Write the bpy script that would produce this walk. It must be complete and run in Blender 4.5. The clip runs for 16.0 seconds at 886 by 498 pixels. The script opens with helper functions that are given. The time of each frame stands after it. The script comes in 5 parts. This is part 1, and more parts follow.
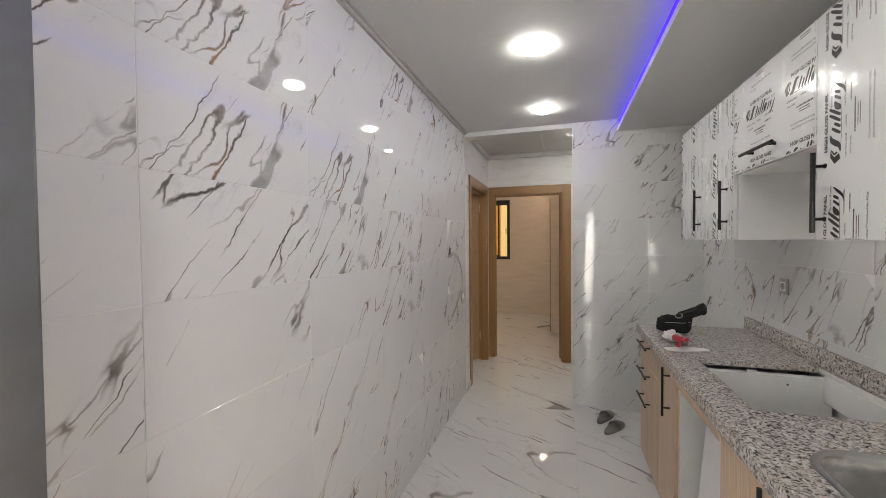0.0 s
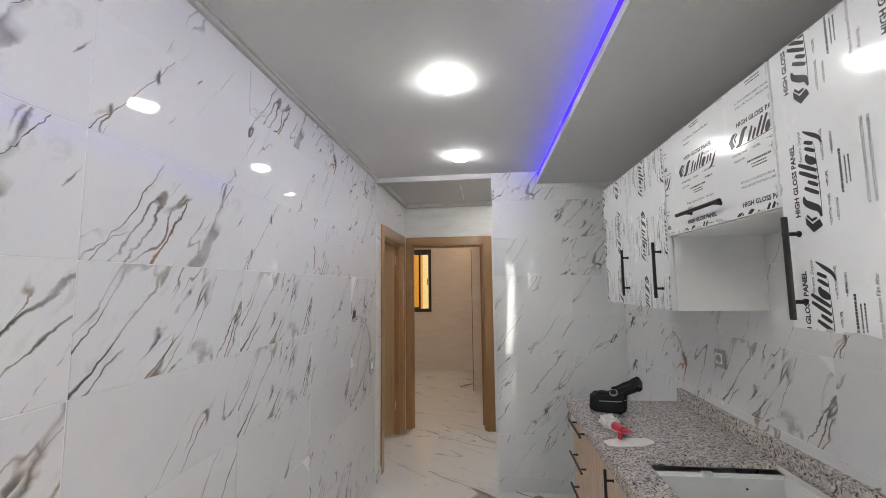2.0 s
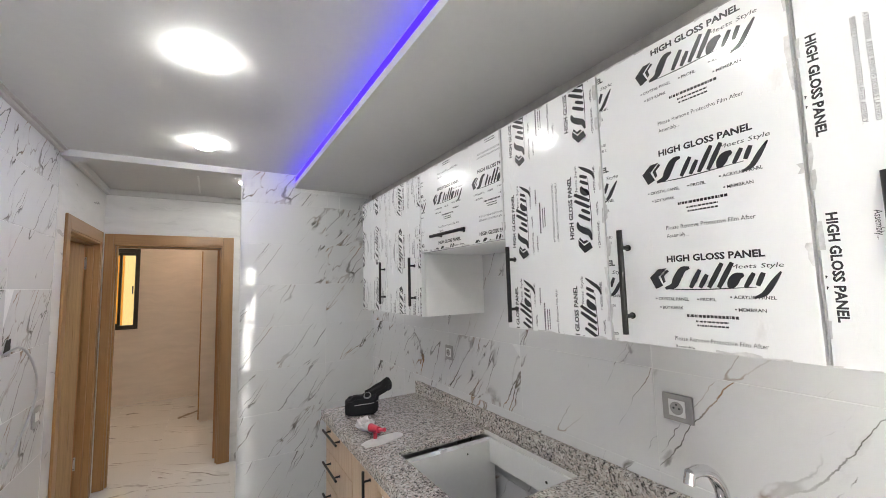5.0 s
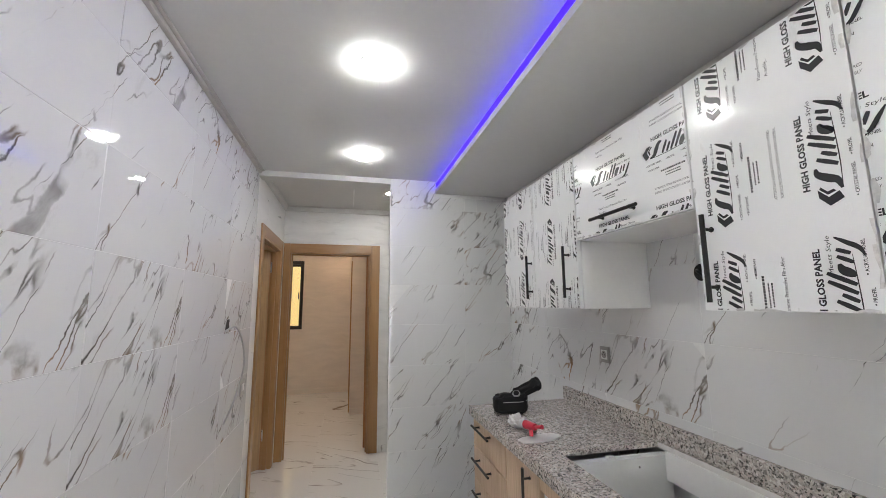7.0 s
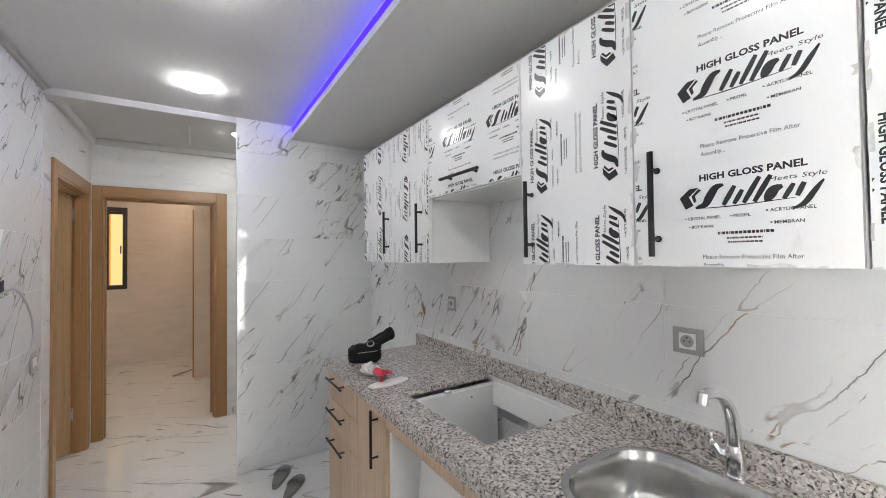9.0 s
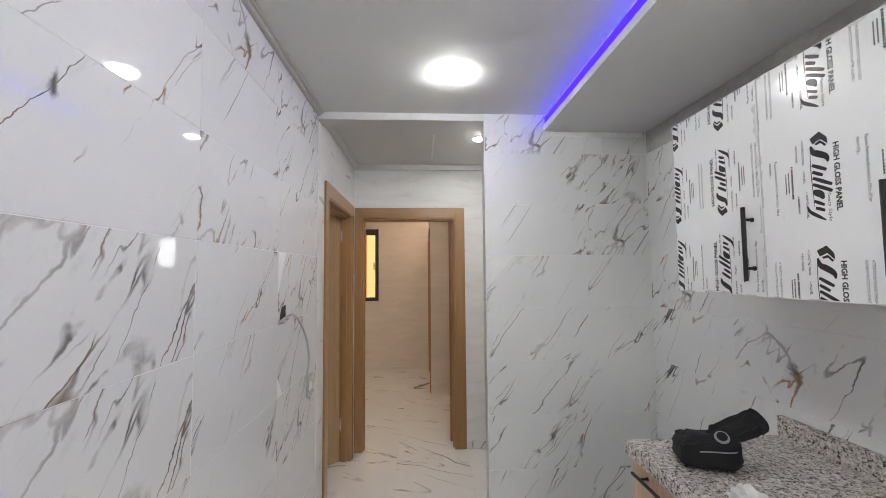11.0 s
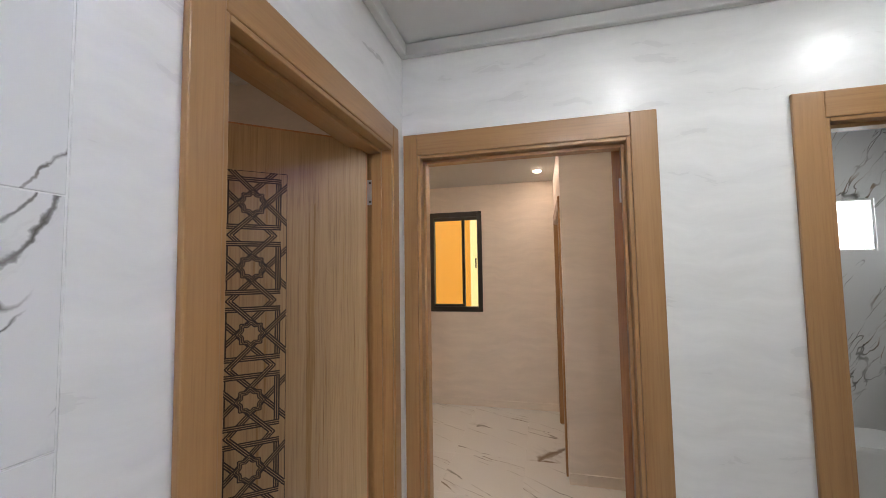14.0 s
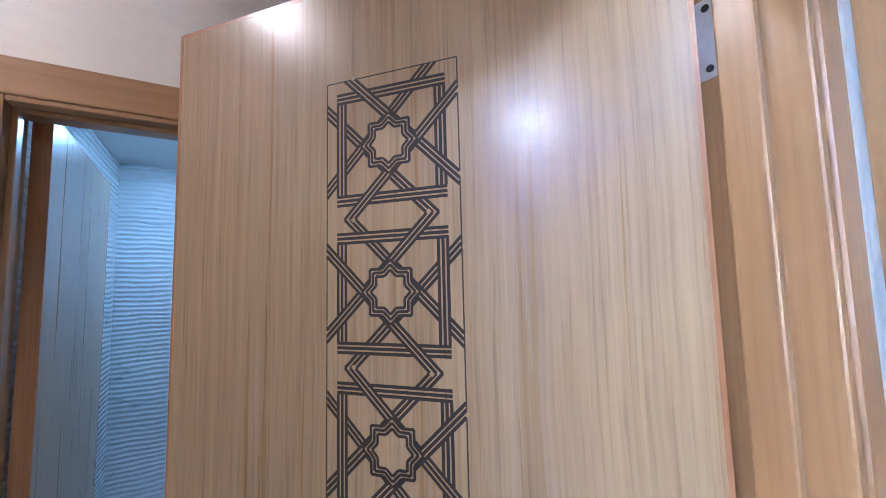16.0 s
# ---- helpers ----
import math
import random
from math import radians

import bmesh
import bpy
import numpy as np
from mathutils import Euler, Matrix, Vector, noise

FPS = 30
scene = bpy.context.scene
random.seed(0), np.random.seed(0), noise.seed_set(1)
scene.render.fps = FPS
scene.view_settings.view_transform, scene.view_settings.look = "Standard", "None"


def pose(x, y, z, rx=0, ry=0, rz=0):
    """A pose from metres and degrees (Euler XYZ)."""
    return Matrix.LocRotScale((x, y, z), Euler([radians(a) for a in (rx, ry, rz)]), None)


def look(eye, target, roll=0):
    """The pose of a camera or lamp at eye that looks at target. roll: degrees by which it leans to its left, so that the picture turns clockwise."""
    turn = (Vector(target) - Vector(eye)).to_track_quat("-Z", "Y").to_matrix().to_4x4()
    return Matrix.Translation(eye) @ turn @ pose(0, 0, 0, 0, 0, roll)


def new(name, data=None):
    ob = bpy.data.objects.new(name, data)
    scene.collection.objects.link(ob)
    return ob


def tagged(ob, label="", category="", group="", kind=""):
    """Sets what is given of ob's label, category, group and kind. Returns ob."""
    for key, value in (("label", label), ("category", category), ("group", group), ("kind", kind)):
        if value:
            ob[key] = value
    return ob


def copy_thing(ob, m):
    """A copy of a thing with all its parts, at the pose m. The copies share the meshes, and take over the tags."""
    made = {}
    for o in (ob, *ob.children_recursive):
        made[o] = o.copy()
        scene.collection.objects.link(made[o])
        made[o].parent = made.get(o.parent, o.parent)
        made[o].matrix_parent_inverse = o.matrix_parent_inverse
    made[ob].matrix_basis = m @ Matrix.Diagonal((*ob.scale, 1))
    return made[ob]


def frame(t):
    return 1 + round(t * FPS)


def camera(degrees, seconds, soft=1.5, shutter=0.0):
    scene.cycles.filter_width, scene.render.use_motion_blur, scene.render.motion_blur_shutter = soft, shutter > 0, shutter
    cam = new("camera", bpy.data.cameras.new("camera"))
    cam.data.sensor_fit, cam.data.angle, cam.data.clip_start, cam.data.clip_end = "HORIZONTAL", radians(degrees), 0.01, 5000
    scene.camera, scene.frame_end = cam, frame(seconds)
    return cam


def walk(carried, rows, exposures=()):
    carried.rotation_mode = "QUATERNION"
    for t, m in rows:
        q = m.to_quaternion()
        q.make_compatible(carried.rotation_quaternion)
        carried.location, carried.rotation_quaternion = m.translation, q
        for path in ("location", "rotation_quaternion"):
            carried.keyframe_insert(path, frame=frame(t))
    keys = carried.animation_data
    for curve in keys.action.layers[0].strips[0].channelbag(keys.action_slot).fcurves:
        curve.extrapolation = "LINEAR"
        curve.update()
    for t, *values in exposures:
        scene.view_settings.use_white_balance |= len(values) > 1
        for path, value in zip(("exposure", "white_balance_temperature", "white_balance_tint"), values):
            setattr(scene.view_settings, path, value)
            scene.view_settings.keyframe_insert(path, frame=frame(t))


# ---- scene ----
cam = camera(97.7, 16.0, soft=0.9)
PATH = [
    (0, (0.058, 0.056, 1.493), (-0.531, 1.967, 1.447), -0.5),
    (0.5, (0.081, 0.126, 1.555), (-0.399, 2.067, 1.601), -0.8),
    (1, (0.092, 0.228, 1.58), (-0.298, 2.185, 1.71), -0.7),
    (1.5, (0.065, 0.316, 1.59), (-0.199, 2.291, 1.765), -0.7),
    (2, (0.07, 0.509, 1.593), (-0.14, 2.49, 1.78), -0.7),
    (2.5, (0.137, 0.649, 1.557), (-0.098, 2.628, 1.729), -0.7),
    (3, (0.196, 0.68, 1.516), (-0.01, 2.664, 1.656), -0.7),
    (3.5, (0.107, 0.657, 1.51), (0.31, 2.645, 1.6), -0.8),
    (4, (0.046, 0.577, 1.544), (0.878, 2.395, 1.624), -0.8),
    (4.2, (0.05, 0.536, 1.559), (1.087, 2.244, 1.639), -0.8),
    (6.3, (-0.225, 0.583, 1.702), (0.482, 2.422, 2.043), -0.4),
    (6.5, (-0.209, 0.606, 1.664), (0.346, 2.497, 2.004), -0.4),
    (7, (-0.158, 0.645, 1.505), (0.306, 2.569, 1.788), -0.4),
    (7.5, (-0.14, 0.599, 1.418), (0.518, 2.481, 1.571), -0.7),
    (8, (-0.134, 0.582, 1.379), (0.805, 2.348, 1.419), -0.9),
    (8.5, (-0.155, 0.587, 1.437), (0.949, 2.254, 1.444), -0.7),
    (9, (-0.096, 0.607, 1.511), (0.979, 2.293, 1.55), -0.7),
    (9.5, (-0.074, 0.682, 1.548), (0.76, 2.498, 1.637), -0.6),
    (10, (-0.156, 0.894, 1.567), (0.403, 2.811, 1.69), -0.3),
    (10.2, (-0.191, 0.99, 1.574), (0.259, 2.935, 1.697), -0.3),
    (12.3, (-0.246, 2.259, 1.556), (-0.362, 4.253, 1.671), -1.2),
    (12.5, (-0.23, 2.398, 1.576), (-0.352, 4.391, 1.689), -1.3),
    (13, (-0.259, 2.704, 1.525), (-0.409, 4.695, 1.64), -1.2),
    (13.5, (-0.287, 3.017, 1.528), (-0.528, 4.999, 1.643), -1.0),
    (14, (-0.272, 3.371, 1.557), (-0.763, 5.306, 1.68), -0.9),
    (14.5, (-0.348, 3.63, 1.554), (-1.175, 5.447, 1.679), -0.9),
    (15, (-0.494, 3.902, 1.58), (-1.647, 5.53, 1.718), -1.0),
    (15.5, (-0.59, 4.15, 1.598), (-2.069, 5.487, 1.757), -1.2),
    (16, (-0.70, 4.274, 1.595), (-2.430, 5.262, 1.770), -1.4),
]
EXPOSURES = [(0, 0.1, 6650, 8), (0.4, 0.12, 6350, 8), (1, 0.17, 6350, 8), (2.5, 0.25, 6300, 8), (4, 0.5, 6350, 8), (6.5, 0.3, 6350, 8), (8.5, 0.48, 6150, 8), (10, 0.42, 6250, 8), (12.5, 0.56, 6250, 8), (13.5, 0.58, 6150, 8), (14.5, 1.02, 5450, 8), (15, 1.42, 4750, 7), (15.5, 1.72, 4600, 7), (16, 2.08, 4300, 7)]
walk(cam, [(t, look(eye, target, roll)) for t, eye, target, roll in PATH], EXPOSURES)

# ---- sizes of the place ----
XL, XR = -0.844, 1.153          # faces of the kitchen's long walls
YB, YS, YE = -1.25, 3.697, 4.935  # back wall, tiled partition, end wall of the hall
ZC, ZS, ZB = 2.52, 2.416, 2.477  # ceiling, lowered ceiling, beam
TW, TH, TZ = 0.607, 0.309, 0.115  # wall tile width, height, top of the cut first row
YF = 7.95                       # far wall of the room behind the hall

# ---- world ----
world = bpy.data.worlds.new("sky")
scene.world = world
world.use_nodes = True
wn = world.node_tree
sky = wn.nodes.new("ShaderNodeTexSky")
sky.sky_type, sky.sun_disc, sky.sun_elevation, sky.sun_rotation = "NISHITA", False, radians(40), radians(150)
wn.nodes["Background"].inputs[1].default_value = 0.1
wn.links.new(sky.outputs[0], wn.nodes["Background"].inputs[0])

LAMP_POWER = 88.0
HALL_POWER = 275.0
LED_POWER = 2.5


# ---- materials ----
class Mat:
    """A node material with short ways to add nodes."""

    def __init__(self, name, rough=0.5, metal=0.0, color=(0.8, 0.8, 0.8), spec=0.5):
        self.m = bpy.data.materials.new(name)
        self.m.use_nodes = True
        self.t = self.m.node_tree
        self.b = self.t.nodes["Principled BSDF"]
        self.set("Roughness", rough)
        self.set("Metallic", metal)
        self.set("Specular IOR Level", spec)
        self.set("Base Color", (*color, 1))

    def set(self, name, value):
        if isinstance(value, bpy.types.NodeSocket):
            self.t.links.new(value, self.b.inputs[name])
        else:
            self.b.inputs[name].default_value = value

    def node(self, kind, *ins, **props):
        n = self.t.nodes.new("ShaderNode" + kind)
        for k, v in props.items():
            if k == "op":
                n.operation = v
            elif k == "dims":
                n.noise_dimensions = v
            elif k == "feature":
                n.feature = v
        for k, v in enumerate(ins):
            if v is None:
                continue
            if isinstance(v, bpy.types.NodeSocket):
                self.t.links.new(v, n.inputs[k])
            else:
                n.inputs[k].default_value = v
        return n

    def math(self, op, a, b=0.0, clamp=False):
        n = self.node("Math", a, b, op=op)
        n.use_clamp = clamp
        return n.outputs[0]

    def vec(self, op, a, b):
        return self.node("VectorMath", a, b, op=op).outputs[0]

    def noise(self, vector, scale, detail=4.0, rough=0.55, distort=0.0):
        n = self.t.nodes.new("ShaderNodeTexNoise")
        self.t.links.new(vector, n.inputs["Vector"])
        for k, v in (("Scale", scale), ("Detail", detail), ("Roughness", rough), ("Distortion", distort)):
            n.inputs[k].default_value = v
        return n

    def ramp(self, fac, stops, constant=False):
        n = self.t.nodes.new("ShaderNodeValToRGB")
        self.t.links.new(fac, n.inputs[0])
        e = n.color_ramp.elements
        while len(e) < len(stops):
            e.new(0.5)
        for el, (p, c) in zip(e, stops):
            el.position = p
            el.color = (*c, 1) if not isinstance(c, float) else (c, c, c, 1)
        if constant:
            n.color_ramp.interpolation = "CONSTANT"
        return n.outputs[0]

    def mix(self, fac, a, b, blend="MIX"):
        n = self.t.nodes.new("ShaderNodeMix")
        n.data_type, n.blend_type = "RGBA", blend
        for k, v in ((0, fac), (6, a), (7, b)):
            if isinstance(v, bpy.types.NodeSocket):
                self.t.links.new(v, n.inputs[k])
            else:
                n.inputs[k].default_value = v if k == 0 else (*v, 1)
        return n.outputs[2]

    def coords(self, kind="Object"):
        return self.t.nodes.new("ShaderNodeTexCoord").outputs[kind]

    def random(self):
        return self.t.nodes.new("ShaderNodeObjectInfo").outputs["Random"]

    def mapped(self, vector, scale=(1, 1, 1), turn=(0, 0, 0)):
        n = self.t.nodes.new("ShaderNodeMapping")
        self.t.links.new(vector, n.inputs[0])
        n.inputs["Scale"].default_value = scale
        n.inputs["Rotation"].default_value = [radians(a) for a in turn]
        return n.outputs[0]

    def bump(self, height, strength, distance):
        n = self.t.nodes.new("ShaderNodeBump")
        n.inputs["Strength"].default_value = strength
        n.inputs["Distance"].default_value = distance
        self.t.links.new(height, n.inputs["Height"])
        self.set("Normal", n.outputs[0])


def plain(name, color, rough=0.5, metal=0.0, grain=60.0, vary=0.12, bump=0.0003):
    """A nearly even surface with slight mottling and fine relief."""
    m = Mat(name, rough, metal)
    c = m.coords()
    n = m.noise(c, grain, 5)
    big = m.noise(c, grain / 14, 3)
    f = m.math("MULTIPLY", m.math("ADD", n.outputs[0], big.outputs[0]), 0.5)
    m.set("Base Color", m.ramp(f, [(0.3, tuple(v * (1 - vary) for v in color)), (0.7, tuple(min(1, v * (1 + vary * 0.6)) for v in color))]))
    m.set("Roughness", m.math("ADD", m.math("MULTIPLY", big.outputs[0], 0.16), max(0.0, rough - 0.08)))
    if bump:
        m.bump(n.outputs[0], 0.5, bump)
    return m.m


def marble(name, lean, base, dense, gloss, scale=1.0, brown=0.5, wavy=False, ink=(0.095, 0.092, 0.085), width=1.0, prints=31.0, calm=1.0):
    """Glossy white marble-look porcelain: broken dark veins in one leaning direction; a few prints that come round again."""
    m = Mat(name, gloss)
    r = m.math("FLOOR", m.math("MULTIPLY", m.random(), prints))
    off = m.node("CombineXYZ", m.math("MULTIPLY", r, 3.37), m.math("MULTIPLY", r, 1.91), m.math("MULTIPLY", r, 5.23)).outputs[0]
    p = m.vec("ADD", m.coords(), off)

    def wobble(scale_of, size):
        n = m.noise(p, scale_of * scale, 3, 0.55)
        sh = m.vec("SCALE", m.vec("SUBTRACT", n.outputs[1], (0.5, 0.5, 0.5)), (0, 0, 0))
        sh.node.inputs[3].default_value = size / scale
        return sh

    bent = m.vec("ADD", m.vec("ADD", p, wobble(3.0, 0.085)), m.vec("ADD", wobble(11.0, 0.026 * calm), wobble(48.0, 0.011 * calm)))
    q = m.mapped(bent, (1, 1, 1), lean)

    def field(across, along, detail, shift=0.0):
        return m.noise(m.vec("ADD", m.mapped(q, (across * scale, 1.0, along * scale)), (shift, shift, shift)), 1.0, detail, 0.5).outputs[0]

    def off_level(f, level):
        return m.math("ABSOLUTE", m.math("SUBTRACT", f, level))

    def line(d, w):
        return m.math("SUBTRACT", 1.0, m.math("DIVIDE", d, w), True)

    main = field(3.1, 0.42, 1.0)
    side = field(4.8, 0.55, 1.0, 7.3)
    small = field(11.0, 3.0, 2.0, 3.1)
    where = m.noise(m.mapped(q, (1.5 * scale, 1.0, 2.3 * scale)), 1.0, 2, 0.5).outputs[0]
    swell = m.noise(p, 8.0 * scale, 3, 0.6).outputs[0]
    fat = m.math("MULTIPLY", m.math("POWER", swell, 4.0), width)
    on = m.ramp(where, [(0.47 - dense, 0.0), (0.56 - dense, 1.0)])
    other = m.ramp(where, [(0.42 + dense, 1.0), (0.52 + dense, 0.0)])
    d1 = off_level(main, 0.5)
    core = m.math("MULTIPLY", line(d1, m.math("ADD", 0.0026, m.math("MULTIPLY", fat, 0.017))), on)
    twin = m.math("MULTIPLY", line(off_level(main, 0.545), m.math("ADD", 0.0018, m.math("MULTIPLY", fat, 0.012))), m.math("MULTIPLY", on, m.ramp(swell, [(0.46, 0.0), (0.58, 0.8)])))
    extra = m.math("MULTIPLY", line(off_level(side, 0.46), m.math("ADD", 0.0026, m.math("MULTIPLY", fat, 0.014))), m.math("MULTIPLY", other, m.ramp(swell, [(0.42, 0.0), (0.54, 1.0)])))
    near = m.math("MULTIPLY", line(d1, 0.05), on)
    hair = m.math("MULTIPLY", line(off_level(small, 0.5), 0.022), m.ramp(near, [(0.15, 0.0), (0.6, 0.8 * calm * calm)]))
    speck = m.noise(m.mapped(q, (30.0 * scale, 20.0, 11.0 * scale)), 1.0, 4, 0.65).outputs[0]
    cloud = m.math("MULTIPLY", m.ramp(near, [(0.2, 0.0), (0.9, 1.0)]), m.ramp(speck, [(0.52, 0.0), (0.70, 0.42)]))
    vein = m.math("MAXIMUM", m.math("MAXIMUM", core, twin), m.math("MAXIMUM", extra, hair))
    fade = m.noise(p, 5.2 * scale, 2, 0.5).outputs[0]
    vein = m.math("MULTIPLY", m.ramp(vein, [(0.0, 0.0), (0.55, 0.8), (1.0, 1.0)]), m.ramp(fade, [(0.35, 0.34), (0.57, 1.0)]))
    tint = m.noise(p, 3.3 * scale, 2).outputs[0]
    dye = m.mix(m.ramp(tint, [(0.50, 0.0), (0.64, brown)]), ink, (0.30, 0.17, 0.075))
    pale = m.noise(p, 1.6, 3).outputs[0]
    col = m.mix(m.ramp(pale, [(0.35, 0.0), (0.7, 1.0)]), base, tuple(v * 0.955 for v in base))
    col = m.mix(cloud, col, (0.40, 0.395, 0.385))
    col = m.mix(vein, col, dye)
    m.set("Base Color", col)
    if wavy:
        z = m.node("SeparateXYZ", m.vec("ADD", m.coords(), wobble(2.5, 0.05))).outputs[2]
        ribs = m.math("SINE", m.math("MULTIPLY", z, 2 * math.pi / 0.03))
        m.bump(ribs, 0.8, 0.0035)
    else:
        big = m.noise(m.coords(), 2.6, 1)
        m.bump(big.outputs[0], 0.35, 0.001)
    return m.m


def oak(name, dark, light, rough, grain=1.0, axis=2, pores=0.80):
    """Oak veneer with the grain running along one axis."""
    m = Mat(name, rough)
    r = m.random()
    p = m.vec("ADD", m.coords(), m.node("CombineXYZ", m.math("MULTIPLY", r, 7.0), m.math("MULTIPLY", r, 3.0), m.math("MULTIPLY", r, 11.0)).outputs[0])
    sc = [42.0 * grain] * 3
    sc[axis] = 0.6 * grain
    warp = m.noise(p, 3.0, 3)
    sh = m.vec("SCALE", m.vec("SUBTRACT", warp.outputs[1], (0.5, 0.5, 0.5)), (0, 0, 0))
    sh.node.inputs[3].default_value = 0.012
    q = m.vec("ADD", p, sh)
    n = m.noise(m.mapped(q, tuple(sc)), 1.0, 4, 0.6)
    sf = [210.0 * grain] * 3
    sf[axis] = 4.0
    f = m.noise(m.mapped(q, tuple(sf)), 1.0, 3, 0.6)
    sb = [4.0] * 3
    sb[axis] = 0.5
    b = m.noise(m.mapped(q, tuple(sb)), 1.0, 3)
    mixv = m.math("ADD", m.math("MULTIPLY", n.outputs[0], 0.4), m.math("ADD", m.math("MULTIPLY", f.outputs[0], 0.4), m.math("MULTIPLY", b.outputs[0], 0.25)))
    col = m.ramp(mixv, [(0.38, dark), (0.64, light)])
    pore = m.ramp(f.outputs[0], [(0.26, pores), (0.44, 1.0)])
    m.set("Base Color", m.mix(1.0, col, pore, "MULTIPLY"))
    m.set("Roughness", m.math("ADD", m.math("MULTIPLY", n.outputs[0], 0.2), rough - 0.1))
    m.bump(f.outputs[0], 0.35, 0.0005)
    m.set("Coat Weight", 0.45)
    m.set("Coat Roughness", 0.24)
    return m.m


def granite(name):
    """Polished grey-pink granite with black flecks."""
    m = Mat(name, 0.14)
    p = m.coords()
    warp = m.noise(p, 30, 3)
    sh = m.vec("SCALE", m.vec("SUBTRACT", warp.outputs[1], (0.5, 0.5, 0.5)), (0, 0, 0))
    sh.node.inputs[3].default_value = 0.022
    q = m.vec("ADD", p, sh)
    v = m.t.nodes.new("ShaderNodeTexVoronoi")
    v.inputs["Scale"].default_value = 135
    m.t.links.new(q, v.inputs["Vector"])
    sep = m.node("SeparateColor", v.outputs["Color"]).outputs
    col = m.ramp(sep[0], [(0.0, (0.24, 0.22, 0.205)), (0.14, (0.42, 0.385, 0.36)), (0.4, (0.56, 0.52, 0.485)), (0.68, (0.53, 0.46, 0.42)), (0.88, (0.70, 0.67, 0.64))], True)
    n = m.noise(q, 112, 4, 0.62)
    col = m.mix(m.ramp(n.outputs[0], [(0.564, 0.0), (0.578, 0.95)]), col, (0.035, 0.033, 0.031))
    n2 = m.noise(m.vec("ADD", q, (3.1, 7.7, 1.3)), 62, 4, 0.6)
    col = m.mix(m.ramp(n2.outputs[0], [(0.57, 0.0), (0.62, 0.85)]), col, (0.66, 0.63, 0.6))
    m.set("Base Color", col)
    m.bump(n.outputs[0], 0.12, 0.0004)
    return m.m


def plaster(name, color, sheen, rough):
    """Smooth stucco with faint horizontal trowel marks that change the gloss."""
    m = Mat(name, rough)
    p = m.coords()
    warp = m.noise(p, 2.2, 3)
    sh = m.vec("SCALE", m.vec("SUBTRACT", warp.outputs[1], (0.5, 0.5, 0.5)), (0, 0, 0))
    sh.node.inputs[3].default_value = 0.25
    q = m.vec("ADD", p, sh)
    n = m.noise(m.mapped(q, (2.4, 2.4, 13.0)), 1.0, 5, 0.62)
    b = m.noise(p, 1.1, 3)
    m.set("Base Color", m.mix(m.ramp(n.outputs[0], [(0.34, 0.0), (0.68, 1.0)]), tuple(v * 0.89 for v in color), color))
    m.set("Roughness", m.math("ADD", m.math("MULTIPLY", n.outputs[0], sheen), rough - sheen * 0.5))
    m.bump(m.math("ADD", n.outputs[0], b.outputs[0]), 0.3, 0.0022)
    return m.m


def glow(name, color, strength):
    m = Mat(name, 0.5)
    m.set("Base Color", (*[min(0.8, c * 0.8) for c in color], 1))
    m.set("Emission Color", (*color, 1))
    m.set("Emission Strength", strength)
    return m.m


WHITE = (0.80, 0.80, 0.79)
M_TILE = marble("porcelain_wall_tile", (0, -36, 0), (0.74, 0.74, 0.738), 0.065, 0.04, 1.0, 1.0, False, (0.078, 0.07, 0.058), 0.9)
M_FLOOR = marble("porcelain_floor_tile", (0, 0, 62), (0.80, 0.795, 0.785), 0.06, 0.09, 0.95, 0.35)
M_WAVE = marble("ribbed_porcelain_tile", (0, 80, 0), (0.66, 0.68, 0.69), 0.02, 0.2, 1.0, 0.0, True, (0.36, 0.38, 0.39), 0.6)
M_GROUT = plain("grout", (0.78, 0.78, 0.77), 0.8)
M_CEMENT = plain("bare_filler", (0.46, 0.44, 0.42), 0.85, grain=30, vary=0.25, bump=0.002)
M_CEIL = plain("ceiling_paint", (0.63, 0.625, 0.613), 0.75, grain=25, vary=0.03)
# cornice strip, a greyer tone than the ceiling paint
M_GREYPLASTER = plain("grey_plaster", (0.50, 0.48, 0.455), 0.85, grain=25, vary=0.1)
M_STUCCO = plaster("pearl_stucco", (0.80, 0.795, 0.785), 0.36, 0.32)
M_WARM = plaster("beige_stucco", (0.78, 0.70, 0.62), 0.25, 0.5)
M_DOOR = oak("oak_door_veneer", (0.28, 0.166, 0.072), (0.42, 0.272, 0.130), 0.30, pores=0.82)
M_DOOR_X = oak("oak_lintel_x", (0.305, 0.158, 0.058), (0.385, 0.212, 0.082), 0.33, 0.7, 0, 0.92)
M_FRAME = oak("oak_frame_veneer", (0.305, 0.158, 0.058), (0.385, 0.212, 0.082), 0.33, 0.7, 2, 0.92)
M_BASE = oak("pale_oak_laminate", (0.50, 0.33, 0.2), (0.68, 0.5, 0.34), 0.42, 0.8)
M_EDGE = oak("orange_oak_edge", (0.29, 0.115, 0.036), (0.42, 0.185, 0.062), 0.32)
M_LINE = plain("dark_engraving", (0.022, 0.012, 0.007), 0.6)
M_GRANITE = granite("granite")
M_STEEL = plain("brushed_steel", (0.54, 0.535, 0.525), 0.22, 1.0, 220, 0.03, 0)
M_ZINC = plain("zinc_plate", (0.68, 0.68, 0.68), 0.4, 0.6, 90, 0.08, 0.0001)
M_CHROME = plain("chrome", (0.82, 0.82, 0.83), 0.07, 1.0, 30, 0.02, 0)
M_BLACK = plain("matt_black_metal", (0.022, 0.021, 0.02), 0.4, 0.3)
M_GUN = plain("black_aluminium", (0.035, 0.032, 0.03), 0.42, 0.4)
M_MELA = plain("white_melamine", (0.86, 0.86, 0.85), 0.38, vary=0.03)
